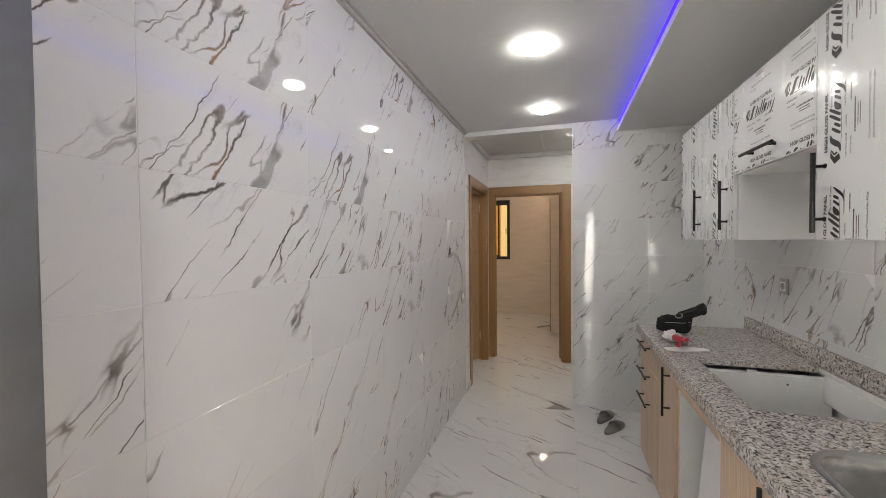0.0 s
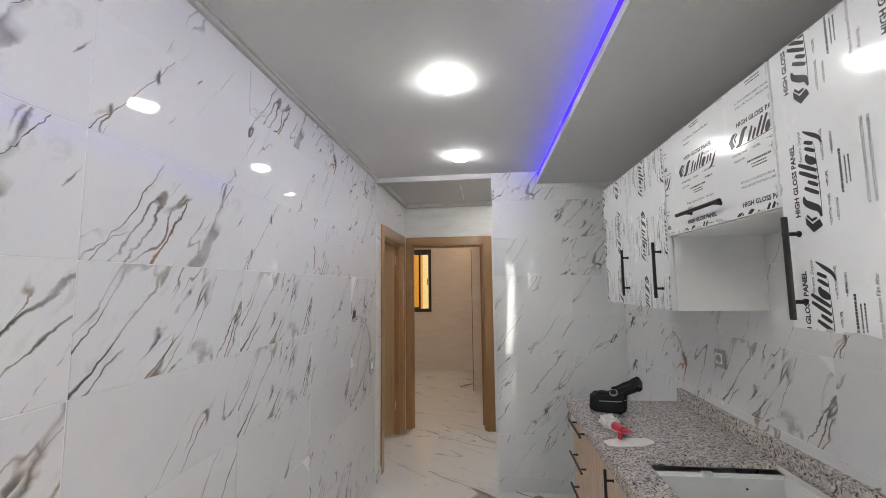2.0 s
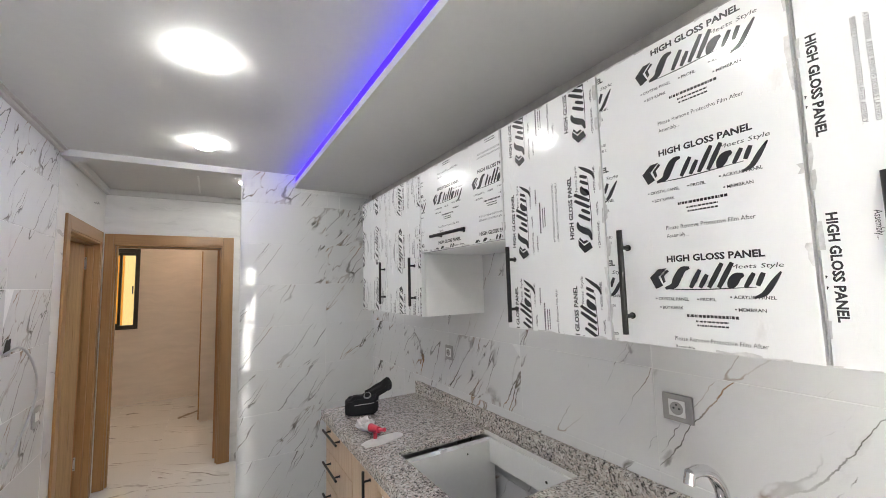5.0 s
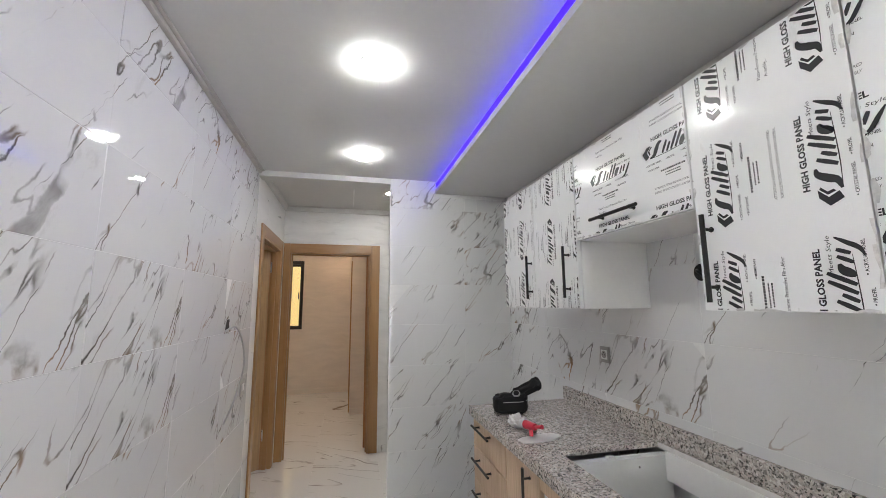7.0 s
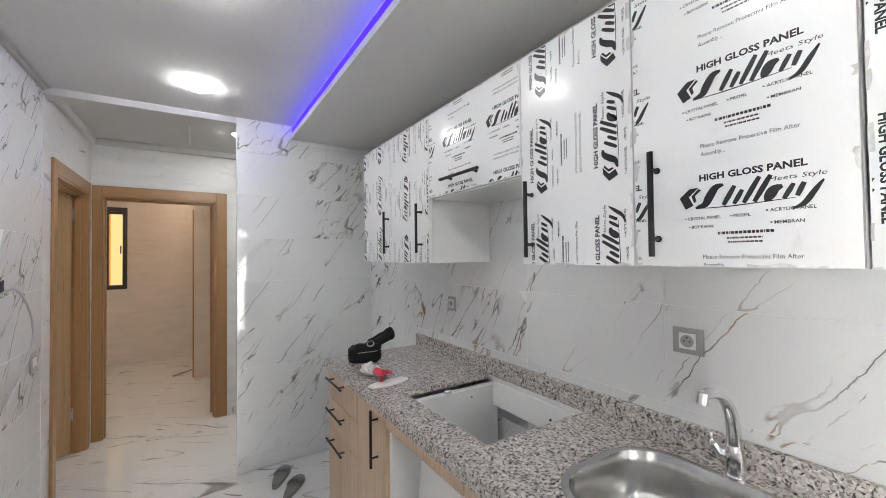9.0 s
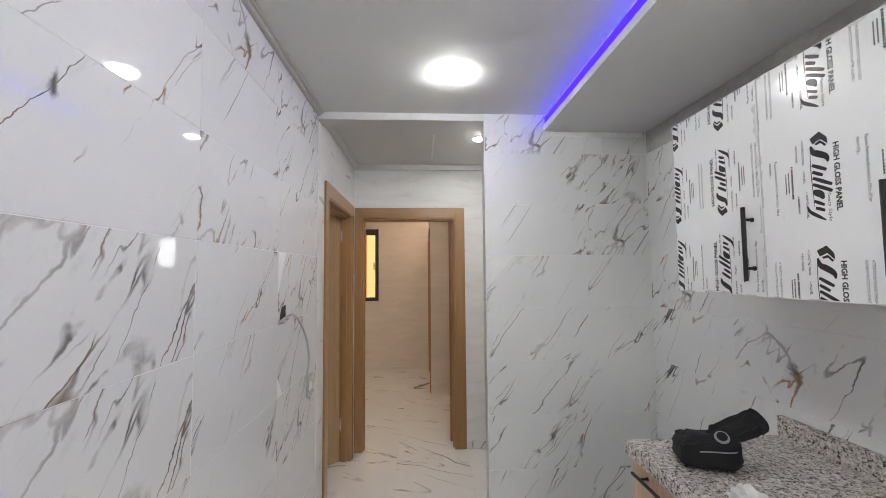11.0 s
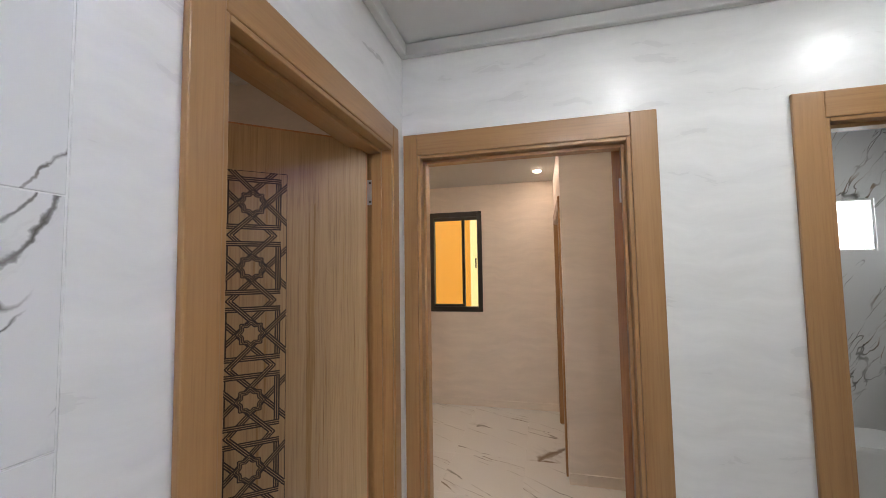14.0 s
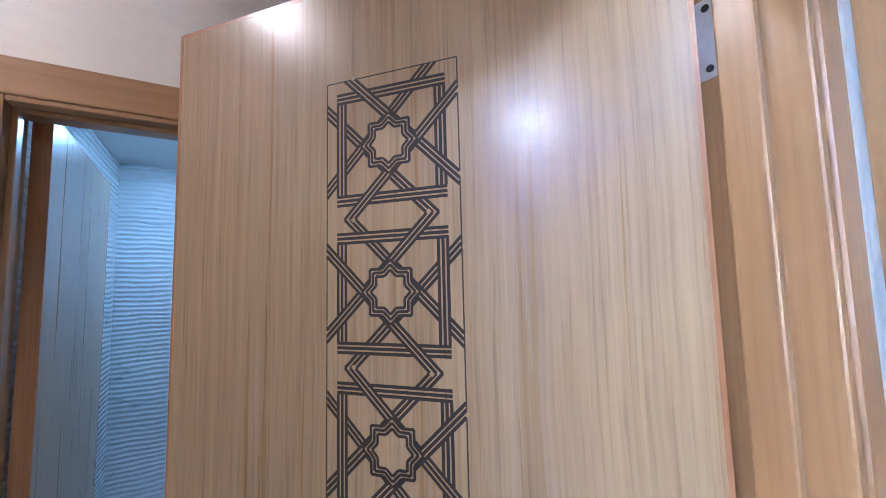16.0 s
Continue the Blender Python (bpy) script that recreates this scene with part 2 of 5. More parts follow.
M_INK = plain("black_ink", (0.02, 0.02, 0.022), 0.3)
M_GREYINK = plain("grey_ink", (0.16, 0.16, 0.165), 0.3)
M_PLASTIC = plain("white_plastic", (0.78, 0.78, 0.77), 0.3, vary=0.03)
M_SILVER = plain("silver_grey_plastic", (0.36, 0.35, 0.34), 0.35, 0.25, vary=0.05)
M_CERAMIC = plain("white_ceramic", (0.83, 0.83, 0.82), 0.08, vary=0.02, bump=0)
M_CLOTH = plain("black_nylon", (0.007, 0.007, 0.0075), 0.85, grain=400, vary=0.5, bump=0.001)
M_RED = plain("red_plastic", (0.55, 0.03, 0.06), 0.3)
M_PAPER = plain("crumpled_paper", (0.75, 0.74, 0.72), 0.7, grain=30)
M_RUBBER = plain("olive_grey_rubber", (0.24, 0.23, 0.21), 0.7, grain=150, vary=0.3)
M_RUBBER_IN = plain("pale_grey_insole", (0.33, 0.31, 0.28), 0.8, grain=200, vary=0.2)
M_CABLE = plain("grey_cable", (0.42, 0.42, 0.42), 0.45)
# near-black colour gives the flat wall holes their shaded depth
M_HOLE = plain("shaded_hole_depth", (0.035, 0.03, 0.027), 0.95, grain=90, vary=0.5, bump=0.004)
M_GREYDOOR = plain("grey_painted_metal", (0.16, 0.165, 0.175), 0.4, 0.3, grain=12, vary=0.25)
M_LAMP = glow("lamp_diffuser", (1.0, 0.97, 0.92), LAMP_POWER)
M_SPOT = glow("spot_diffuser", (1.0, 0.96, 0.9), HALL_POWER)
M_WARMSPOT = glow("warm_spot_diffuser", (1.0, 0.78, 0.57), 340.0)
M_DIMWARM = glow("dim_warm_spot", (1.0, 0.72, 0.5), 200.0)
M_COLD = glow("cold_spot_diffuser", (0.70, 0.88, 1.0), 180.0)
M_LED = glow("blue_led_strip", (0.024, 0.003, 1.0), LED_POWER)
# yard walls glow by themselves; their sunlight is put in as emission
M_YELLOW = glow("glowing_yellow_backdrop", (1.0, 0.43, 0.045), 0.5)
M_PALEYELLOW = glow("glowing_pale_backdrop", (1.0, 0.74, 0.30), 0.8)
M_DAY = glow("daylight_outside", (1.0, 0.97, 0.92), 18.0)
M_DAYPANE = glow("glowing_frosted_pane", (1.0, 0.99, 0.96), 5.0)
# fill glow beside the kitchen, added to brighten the cabinet fronts
M_SIDEFILL = glow("side_fill_glow", (1.0, 0.96, 0.9), 34.0)


def film_material():
    """White high-gloss panel under a wrinkled clear film with dusty smears."""
    m = Mat("filmed_gloss_panel", 0.12)
    p = m.coords()
    n = m.noise(p, 9, 4, 0.6, 0.6)
    s = m.noise(m.mapped(p, (1, 1, 0.4)), 16, 5, 0.7)
    m.set("Base Color", m.mix(m.ramp(s.outputs[0], [(0.6, 0.0), (0.72, 0.5)]), (0.87, 0.875, 0.87), (0.66, 0.645, 0.62)))
    m.set("Roughness", m.ramp(s.outputs[0], [(0.4, 0.08), (0.7, 0.34)]))
    m.bump(n.outputs[0], 0.35, 0.003)
    return m.m


M_FILM = film_material()
M_PEEL = plain("crumpled_film_edge", (0.72, 0.71, 0.70), 0.25, grain=70, vary=0.35, bump=0.004)
M_GLASS = Mat("window_glass", 0.02)
M_GLASS.set("Transmission Weight", 1.0)
M_GLASS = M_GLASS.m


# ---- mesh helpers ----
def box(bm, x0, y0, z0, x1, y1, z1, bevel=0.0):
    """Adds a box between two corners; bevel rounds its edges."""
    x0, x1, y0, y1, z0, z1 = min(x0, x1), max(x0, x1), min(y0, y1), max(y0, y1), min(z0, z1), max(z0, z1)
    m = Matrix.Translation(((x0 + x1) / 2, (y0 + y1) / 2, (z0 + z1) / 2)) @ Matrix.Diagonal((x1 - x0, y1 - y0, z1 - z0, 1))
    vs = bmesh.ops.create_cube(bm, size=1, matrix=m)["verts"]
    if bevel:
        es = list({e for v in vs for e in v.link_edges})
        bmesh.ops.bevel(bm, geom=es, offset=bevel, segments=2, affect="EDGES", profile=0.6)
    return bm


def boxes(*rows, bevel=0.0):
    bm = bmesh.new()
    for r in rows:
        box(bm, *r, bevel=bevel)
    return bm


def rod(bm, a, b, r, n=14, r2=None):
    """Adds a closed round bar from a to b."""
    a, b = Vector(a), Vector(b)
    d = b - a
    m = Matrix.Translation((a + b) / 2) @ d.to_track_quat("Z", "Y").to_matrix().to_4x4()
    bmesh.ops.create_cone(bm, cap_ends=True, segments=n, radius1=r, radius2=r if r2 is None else r2, depth=d.length, matrix=m)
    return bm


def tube(bm, pts, radii, n=12, squash=1.0):
    """Adds a tube along a smooth line of points with a radius at each."""
    pts = [Vector(p) for p in pts]
    rings = []
    up = Vector((0.31, 0.17, 0.93)).normalized()
    for i, p in enumerate(pts):
        d = (pts[min(i + 1, len(pts) - 1)] - pts[max(i - 1, 0)]).normalized()
        u = (up - d * up.dot(d)).normalized()
        w = d.cross(u)
        r = radii[i] if isinstance(radii, (list, tuple)) else radii
        rings.append([bm.verts.new(p + (u * math.cos(2 * math.pi * k / n) + w * math.sin(2 * math.pi * k / n) * squash) * r) for k in range(n)])
    for a, b in zip(rings, rings[1:]):
        for k in range(n):
            bm.faces.new((a[k], a[(k + 1) % n], b[(k + 1) % n], b[k]))
    bm.faces.new(rings[0][::-1])
    bm.faces.new(rings[-1])
    return bm


def smooth_line(pts, steps=8):
    """A Catmull-Rom curve through the points."""
    pts = [Vector(p) for p in pts]
    ext = [pts[0] * 2 - pts[1], *pts, pts[-1] * 2 - pts[-2]]
    out = []
    for i in range(1, len(ext) - 2):
        a, b, c, d = ext[i - 1:i + 3]
        for k in range(steps):
            t = k / steps
            out.append(0.5 * (2 * b + (c - a) * t + (2 * a - 5 * b + 4 * c - d) * t * t + (3 * b - a - 3 * c + d) * t ** 3))
    return out + [pts[-1]]


def data(name, bm, material, smooth=False):
    bmesh.ops.recalc_face_normals(bm, faces=bm.faces[:])
    me = bpy.data.meshes.new(name)
    bm.to_mesh(me)
    bm.free()
    me.materials.append(material)
    if smooth:
        me.polygons.foreach_set("use_smooth", [True] * len(me.polygons))
        me.set_sharp_from_angle(angle=radians(38))
    return me


def part(name, bm, material, parent, label="", smooth=False, at=None):
    """Links a bmesh as one mesh object under a thing or a part."""
    ob = new(name, data(name, bm, material, smooth))
    ob.parent = parent
    if at is not None:
        ob.matrix_local = at
    return tagged(ob, label)


def solid(name, bm, material, label, category="", kind="", smooth=False, group=""):
    """A thing or a piece of the setting that is one mesh."""
    return tagged(new(name, data(name, bm, material, smooth)), label, category, group, kind)


def thing(name, m, label, category, group="", kind=""):
    ob = new(name)
    ob.empty_display_size = 0.1
    ob.matrix_world = m
    return tagged(ob, label, category, group, kind)


def structure(name, rows, material, label, category="wall"):
    return solid(name, boxes(*rows), material, label, category, "structure")


# ---- walls, floors, ceilings ----
XO, XW = -4.05, 2.6
wall_left = structure("wall_left", [(XL - 0.126, 0.40, 0, XL - 0.0012, YS + 0.024, 2.7), (XL - 0.126, YB, 0, XL - 0.0012, -0.64, 2.7), (XL - 0.126, -0.64, 2.1, XL - 0.0012, 0.40, 2.7)], M_GROUT, "long kitchen wall clad in glossy white marble-look tiles")
hall_left = structure("wall_hall_left", [(XL - 0.126, YS + 0.024, 0, XL, 3.947, 2.7), (XL - 0.126, 4.791, 0, XL, YE, 2.7), (XL - 0.126, 3.947, 2.06, XL, 4.791, 2.7)], M_STUCCO, "pearl white stucco wall of the small hall with a door opening")
wall_right = structure("wall_right", [(XR + 0.0012, YB, 0, XR + 0.15, YS + 0.006, 2.7)], M_GROUT, "kitchen wall behind the counter, clad in marble-look tiles")
partition = structure("wall_partition", [(0.15, YS + 0.0012, 0, XR + 0.15, YS + 0.12, 2.7)], M_STUCCO, "thin partition wall, tiled towards the kitchen and plastered at its end")
wall_back = structure("wall_back", [(XL - 0.126, YB - 0.15, 0, 0.45, YB, 2.7), (0.72, YB - 0.15, 0, XR + 0.15, YB, 2.7), (0.45, YB - 0.15, 2.1, 0.72, YB, 2.7), (0.45, YB - 0.15, 0, 0.72, YB, 0.12)], M_STUCCO, "white wall behind the entrance with a narrow glazed door opening")
wall_end = structure("wall_hall_end", [(XL - 0.126, YE, 0, -0.775, YE + 0.12, 2.75), (0.08, YE, 0, 0.655, YE + 0.12, 2.75), (-0.775, YE, 2.075, 0.08, YE + 0.12, 2.75), (0.655, YE, 2.075, 1.46, YE + 0.12, 2.75), (1.46, YE, 0, XW, YE + 0.12, 2.75)], M_STUCCO, "pearl white stucco end wall of the hall with two door openings")
hall_right = structure("wall_hall_right", [(XW, YS, 0, XW + 0.12, YE + 0.12, 2.75), (XR + 0.15, YS, 0, XW, YS + 0.12, 2.75)], M_STUCCO, "plain pearl white wall closing the hall")
# unseen room added beside the kitchen's near end to bring light to the cabinets
fill_room = structure("wall_entrance_room", [(-2.9, YB - 0.15, 0, XL - 0.126, YB, 2.7), (-2.9, 0.9, 0, XL - 0.126, 1.0, 2.7), (-3.02, YB - 0.15, 0, -2.9, -0.95, 2.7), (-3.02, 0.55, 0, -2.9, 1.0, 2.7), (-3.02, -0.95, 2.2, -2.9, 0.55, 2.7), (-3.02, -0.95, 0, -2.9, 0.55, 0.3)], M_STUCCO, "unseen white walls of an added side room with a large window opening")
fill_room_ceiling = structure("ceiling_entrance_room", [(-3.02, YB - 0.15, 2.7, XL - 0.126, 1.0, 2.8)], M_CEIL, "unseen white ceiling of the added side room", "ceiling")
# room behind the hall
far = structure("wall_room_far", [(-1.87, YF, 0, -1.60, YF + 0.15, 2.7), (-0.955, YF, 0, 2.0, YF + 0.15, 2.7), (-1.60, YF, 0, -0.955, YF + 0.15, 1.09), (-1.60, YF, 2.29, -0.955, YF + 0.15, 2.7)], M_WARM, "beige stucco wall with a small window opening")
room_left = structure("wall_room_left", [(-1.87, 5.25, 0, -1.75, YF, 2.7), (-1.87, 5.1, 0, XL - 0.126, 5.25, 2.76)], M_WARM, "plain beige stucco side wall")
room_right = structure("wall_room_right", [(-0.12, 7.62, 0, 0.0, YF, 2.7), (-0.12, 6.62, 2.09, 0.0, 7.62, 2.7), (-0.12, 6.44, 0, 0.0, 6.62, 2.7), (0.0, 6.44, 0, 0.5, 6.56, 2.7)], M_WARM, "beige stucco corner wall with a door opening round the corner")
room_near = structure("wall_room_near", [(0.5, YE + 0.12, 0, 0.62, 7.0, 2.7)], M_WARM, "plain beige wall beside the open door")
# vestibule behind the first door
vest = structure("wall_vestibule", [(-2.08, 4.62, 0, -1.96, 4.79, 2.76), (-2.08, 3.0, 0, -1.96, 3.80, 2.76), (-2.08, 3.80, 2.075, -1.96, 4.62, 2.76), (-2.15, 4.79, 0, -2.03, 5.25, 2.76), (-2.03, 5.1, 0, -1.87, 5.25, 2.76), (-2.08, 2.9, 0, XL - 0.126, 3.0, 2.76), (XL - 0.126, 3.0, 2.7, XL - 0.01, 5.1, 2.76)], M_WARM, "beige plaster walls of the vestibule with a bathroom door opening")
# second bathroom
bath_walls = structure("wall_bathroom", [(-4.0, 3.55, 0, -3.86, 5.25, 2.5), (-3.86, 3.55, 0, -2.08, 3.68, 2.5), (-3.86, 5.1, 0, -2.15, 5.25, 2.5)], M_WAVE, "bathroom walls clad in ribbed marble-look tiles")
# first bathroom, beyond the hall's end wall
wc_walls = structure("wall_toilet", [(0.62, 6.9, 0, 2.3, 7.0, 1.67), (0.62, 6.9, 2.06, 2.3, 7.0, 2.7), (0.62, 6.9, 1.67, 1.86, 7.0, 2.06), (2.12, 6.9, 1.67, 2.3, 7.0, 2.06), (2.2, YE + 0.12, 0, 2.3, 6.9, 2.7)], M_TILE, "toilet walls clad in marble-look tiles with a small window")

ceiling = structure("ceiling_kitchen", [(XL - 0.126, YB - 0.15, ZC, XR + 0.15, YS, 2.7)], M_CEIL, "matt white plasterboard kitchen ceiling", "ceiling")
soffit = solid("ceiling_lowered", boxes((0.527, YB, ZS, XR + 0.15, YS, ZC), (0.512, YB, ZS, 0.527, YS, ZS + 0.036)), M_CEIL, "lowered white plasterboard ceiling strip over the wall cabinets", "ceiling", "structure")
led = solid("led_strip", boxes((0.520, YB, ZS + 0.038, 0.527, YS - 0.002, ZC - 0.018)), M_LED, "glowing blue LED strip along the lowered ceiling's edge", "light strip")
beam = structure("beam", [(XL - 0.126, YS, ZB, 0.15, YS + 0.12, 2.75)], M_CEIL, "shallow white beam over the opening to the hall", "beam")
hall_ceiling = structure("ceiling_hall", [(XL - 0.126, YS + 0.12, 2.55, XW, YE + 0.12, 2.75)], M_CEIL, "matt white hall ceiling with a plaster edge strip", "ceiling")
cornice = solid("trim_hall_cornice", boxes((XL, YE - 0.035, 2.495, XW, YE, 2.548), (XL, YS + 0.12, 2.495, XL + 0.035, YE - 0.035, 2.548), (XL + 0.035, YS + 0.12, 2.50, XW, YS + 0.165, 2.548), bevel=0.008), M_CEIL, "white plaster cornice strip round the hall ceiling", "cornice", "structure")
kcornice = solid("trim_kitchen_cornice", boxes((XL, YB, ZC - 0.026, XL + 0.022, YS - 0.002, ZC - 0.002), (XL + 0.022, YB, ZC - 0.012, XL + 0.040, YS - 0.002, ZC - 0.002), bevel=0.006), M_GREYPLASTER, "thin grey plaster strip where wall and ceiling meet", "cornice", "structure")
room_ceiling = structure("ceiling_room", [(-1.87, YE + 0.12, 2.60, XW + 0.1, YF + 0.15, 2.75)], M_CEIL, "matt white ceiling of the room behind the hall", "ceiling")
vest_ceiling = structure("ceiling_vestibule", [(-2.23, 2.9, 2.76, XL - 0.01, 5.25, 2.86)], M_CEIL, "plain ceiling of the vestibule", "ceiling")
bath_ceiling = structure("ceiling_bathroom", [(-4.0, 3.55, 2.42, -2.08, 5.25, 2.6)], M_CEIL, "white bathroom ceiling", "ceiling")
ground = structure("floor", [(-4.1, YB - 0.2, -0.2, XW + 0.15, YF + 0.2, -0.001)], M_GROUT, "screed under the marble-look floor tiles", "floor")
strip = structure("trim_ceiling_groove", [(-0.147, 4.145, 2.538, -0.135, 4.76, 2.552)], M_GROUT, "thin raised filler line across the hall ceiling", "filler line")
# ---- doors ----
def door_frame(name, width, height, depth, label, left=0.092, right=0.092):
    """A timber frame in the xz plane, its front at y = 0 and the wall behind at y > 0; opening from x = 0 to width."""
    t = thing(name, Matrix(), label, "door", kind="structure")
    a = 0.092
    for x0, x1 in ((-left, 0.0), (width, width + right)):
        part("architrave", boxes((x0, -0.016, 0, x1, -0.0005, height + a), bevel=0.004), M_FRAME, t)
    part("head_architrave", boxes((0.0005, -0.0155, height, width - 0.0005, -0.0005, height + a), bevel=0.004), M_DOOR_X, t)
    for x0, x1, s in ((0.0, 0.014, 1), (width - 0.014, width, -1)):
        bm = boxes((x0, -0.011, 0, x1, depth + 0.008, height), bevel=0.003)
        xs = (x1, x1 + 0.013) if s > 0 else (x0 - 0.013, x0)
        box(bm, xs[0], 0.028, 0, xs[1], depth - 0.058, height - 0.0145, 0.003)
        part("jamb", bm, M_FRAME, t)
    bm = boxes((0.0145, -0.011, height - 0.014, width - 0.0145, depth + 0.008, height), bevel=0.003)
    box(bm, 0.0275, 0.028, height - 0.028, width - 0.0275, depth - 0.045, height - 0.0145, 0.002)
    part("head_jamb", bm, M_DOOR_X, t)
    for x0, x1 in ((-left, -0.0005), (width + 0.0005, width + right)):
        part("back_architrave", boxes((x0, depth + 0.0005, 0, x1, depth + 0.014, height + a), bevel=0.003), M_FRAME, t)
    part("back_head_architrave", boxes((0.0, depth + 0.0005, height + 0.0005, width, depth + 0.014, height + a), bevel=0.003), M_DOOR_X, t)
    for z in (1.88, 0.30):
        h = part("hinge", boxes((width - 0.0155, depth - 0.057, z - 0.05, width - 0.0138, depth - 0.002, z + 0.05), bevel=0.0006), M_ZINC, t, "steel hinge plate with a knuckle")
        part("knuckle", rod(bmesh.new(), (width - 0.017, depth + 0.004, z - 0.05), (width - 0.017, depth + 0.004, z + 0.05), 0.006, 14), M_ZINC, h, smooth=True)
        for dz, dy in ((-0.038, 0.012), (-0.038, 0.047), (0.0, 0.030), (0.038, 0.047), (0.038, 0.012)):
            part("screw", rod(bmesh.new(), (width - 0.0152, depth - dy, z + dz), (width - 0.0168, depth - dy, z + dz), 0.0045, 10), M_GUN, h)
    part("strike_plate", boxes((width - 0.0150, depth - 0.03, 0.98, width - 0.0138, depth - 0.004, 1.12), bevel=0.0005), M_GUN, t, "dark latch plate")
    return t


def strip_quad(bm, p, q, w, y):
    """A flat band from p to q of width w in the xz plane at y, facing -y."""
    d = (Vector(q) - Vector(p)).normalized()
    n = Vector((-d[1], d[0])) * w / 2
    vs = [bm.verts.new((c[0], y, c[1])) for c in (Vector(p) + n, Vector(q) + n, Vector(q) - n, Vector(p) - n)]
    bm.faces.new(vs)


def clip_line(p, q, x0, x1, z0, z1):
    """The stretch of p to q inside a rectangle, or None."""
    t0, t1 = 0.0, 1.0
    d = (q[0] - p[0], q[1] - p[1])
    for a, s, lo, hi in ((p[0], d[0], x0, x1), (p[1], d[1], z0, z1)):
        if abs(s) < 1e-9:
            if not lo <= a <= hi:
                return None
            continue
        u, v = sorted(((lo - a) / s, (hi - a) / s))
        t0, t1 = max(t0, u), min(t1, v)
    if t0 >= t1:
        return None
    return (p[0] + d[0] * t0, p[1] + d[1] * t0), (p[0] + d[0] * t1, p[1] + d[1] * t1)


def engraving(cx, top, wide, period, cells):
    """Interlaced star lattice in a tall panel: dark cut lines and the wood bands between them."""
    lines, bands = bmesh.new(), bmesh.new()
    half = wide / 2

    def band(p, q, width, layer, rect):
        c = clip_line(p, q, *rect)
        if not c:
            return
        strip_quad(bands, *c, width, -0.00018 * layer)
        d = (Vector(q) - Vector(p)).normalized()
        n = Vector((-d[1], d[0]))
        for k in (-1, 0, 1):
            o = n * (width / 2 - 0.0017) * k
            e = clip_line(Vector(p) + o, Vector(q) + o, *rect)
            if e:
                strip_quad(lines, *e, 0.0046, -0.00018 * layer - 0.00008)

    for i in range(cells):
        cz = top - 0.110 - i * period
        flip = 1 if i % 2 else -1
        rect = (cx - half, cx + half, max(cz - period / 2, top - period * cells - 0.01), min(cz + period / 2, top))
        c = 0.043
        for sx, sc, layer in ((1, 1, 5), (1, -1, 1), (-1, 1, 2), (-1, -1, 6)):
            band((cx - 0.2 , cz - 0.2 * sx * flip + c * sc), (cx + 0.2, cz + 0.2 * sx * flip + c * sc), 0.0165, layer, rect)
        a, w = 0.0815, 0.017
        full = (cx - a - w / 2, cx + a + w / 2, cz - a - w / 2, cz + a + w / 2)
        for s in (-1, 1):
            band((cx - a - w / 2, cz + s * a), (cx + a + w / 2, cz + s * a), w, 3, full)
            band((cx + s * a, cz - a + w / 2), (cx + s * a, cz + a - w / 2), w, 3, full)
        for ring, layer in ((0.047, 8), (0.0395, 9), (0.032, 10)):
            pts = []
            for k in range(16):
                r = ring * (1.0 if k % 2 == 0 else 0.765)
                ang = math.pi * k / 8 + math.pi / 4
                pts.append((cx + r * math.cos(ang), cz + r * math.sin(ang)))
            vs = [bands.verts.new((p[0], -0.00018 * layer, p[1])) for p in pts]
            mid = bands.verts.new((cx, -0.00018 * layer, cz))
            for k in range(16):
                bands.faces.new((vs[k], vs[(k + 1) % 16], mid))
                strip_quad(lines, pts[k], pts[(k + 1) % 16], 0.0042, -0.00018 * layer - 0.00008)
    bottom = top - period * cells - 0.01
    for p, q in (((cx - half, top), (cx + half, top)), ((cx - half, bottom), (cx + half, bottom)), ((cx - half, top), (cx - half, bottom)), ((cx + half, top), (cx + half, bottom))):
        strip_quad(lines, p, q, 0.0019, -0.0004)
    return lines, bands


def door_leaf(name, width, height, label):
    """A veneered leaf with a star lattice; hinge edge at x = 0, the leaf runs to x = -width, its face at y = 0 and body at y > 0."""
    t = thing(name, Matrix(), label, "door")
    part("panel", boxes((-width + 0.006, 0.0, 0.008, -0.020, 0.04, height - 0.006)), M_DOOR, t)
    edge = boxes((-width, -0.0006, 0.006, -width + 0.006, 0.0406, height - 0.0005), (-0.020, -0.0006, 0.006, -0.014, 0.0406, height - 0.0005))
    box(edge, -width + 0.006, -0.0006, height - 0.006, -0.020, 0.0406, height)
    part("edge_band", edge, M_EDGE, t, "orange-brown oak edge banding")
    lines, bands = engraving(-0.414, height - 0.165, 0.217, 0.221, 8)
    tagged(part("lattice", bands, M_DOOR, t), kind="stuff")
    tagged(part("engraved_line", lines, M_LINE, t, "dark engraved star lattice lines"), kind="stuff")
    return t


d1 = door_frame("door_1", 0.842, 2.058, 0.126, "oak door frame in the hall's side wall, standing open", left=0.078, right=0.058)
d1.matrix_world = pose(XL, 3.948, 0, 0, 0, 90)
leaf = door_leaf("door_leaf", 0.855, 2.072, "open oak door leaf with an engraved star lattice panel")
leaf.matrix_world = pose(-0.912, 4.757, 0.008, 0, 0, 41.0)
d2 = door_frame("door_2", 0.839, 2.058, 0.12, "oak door frame in the hall's end wall, leading to the beige room", left=0.061)
d2.matrix_world = pose(-0.774, YE, 0)
leaf2 = copy_thing(leaf, pose(0.016, YE + 0.115, 0.008, 0, 0, -107))
tagged(leaf2, "oak door leaf swung fully open into the beige room")
d3 = door_frame("door_3", 0.78, 2.058, 0.12, "oak door frame leading from the hall to the toilet")
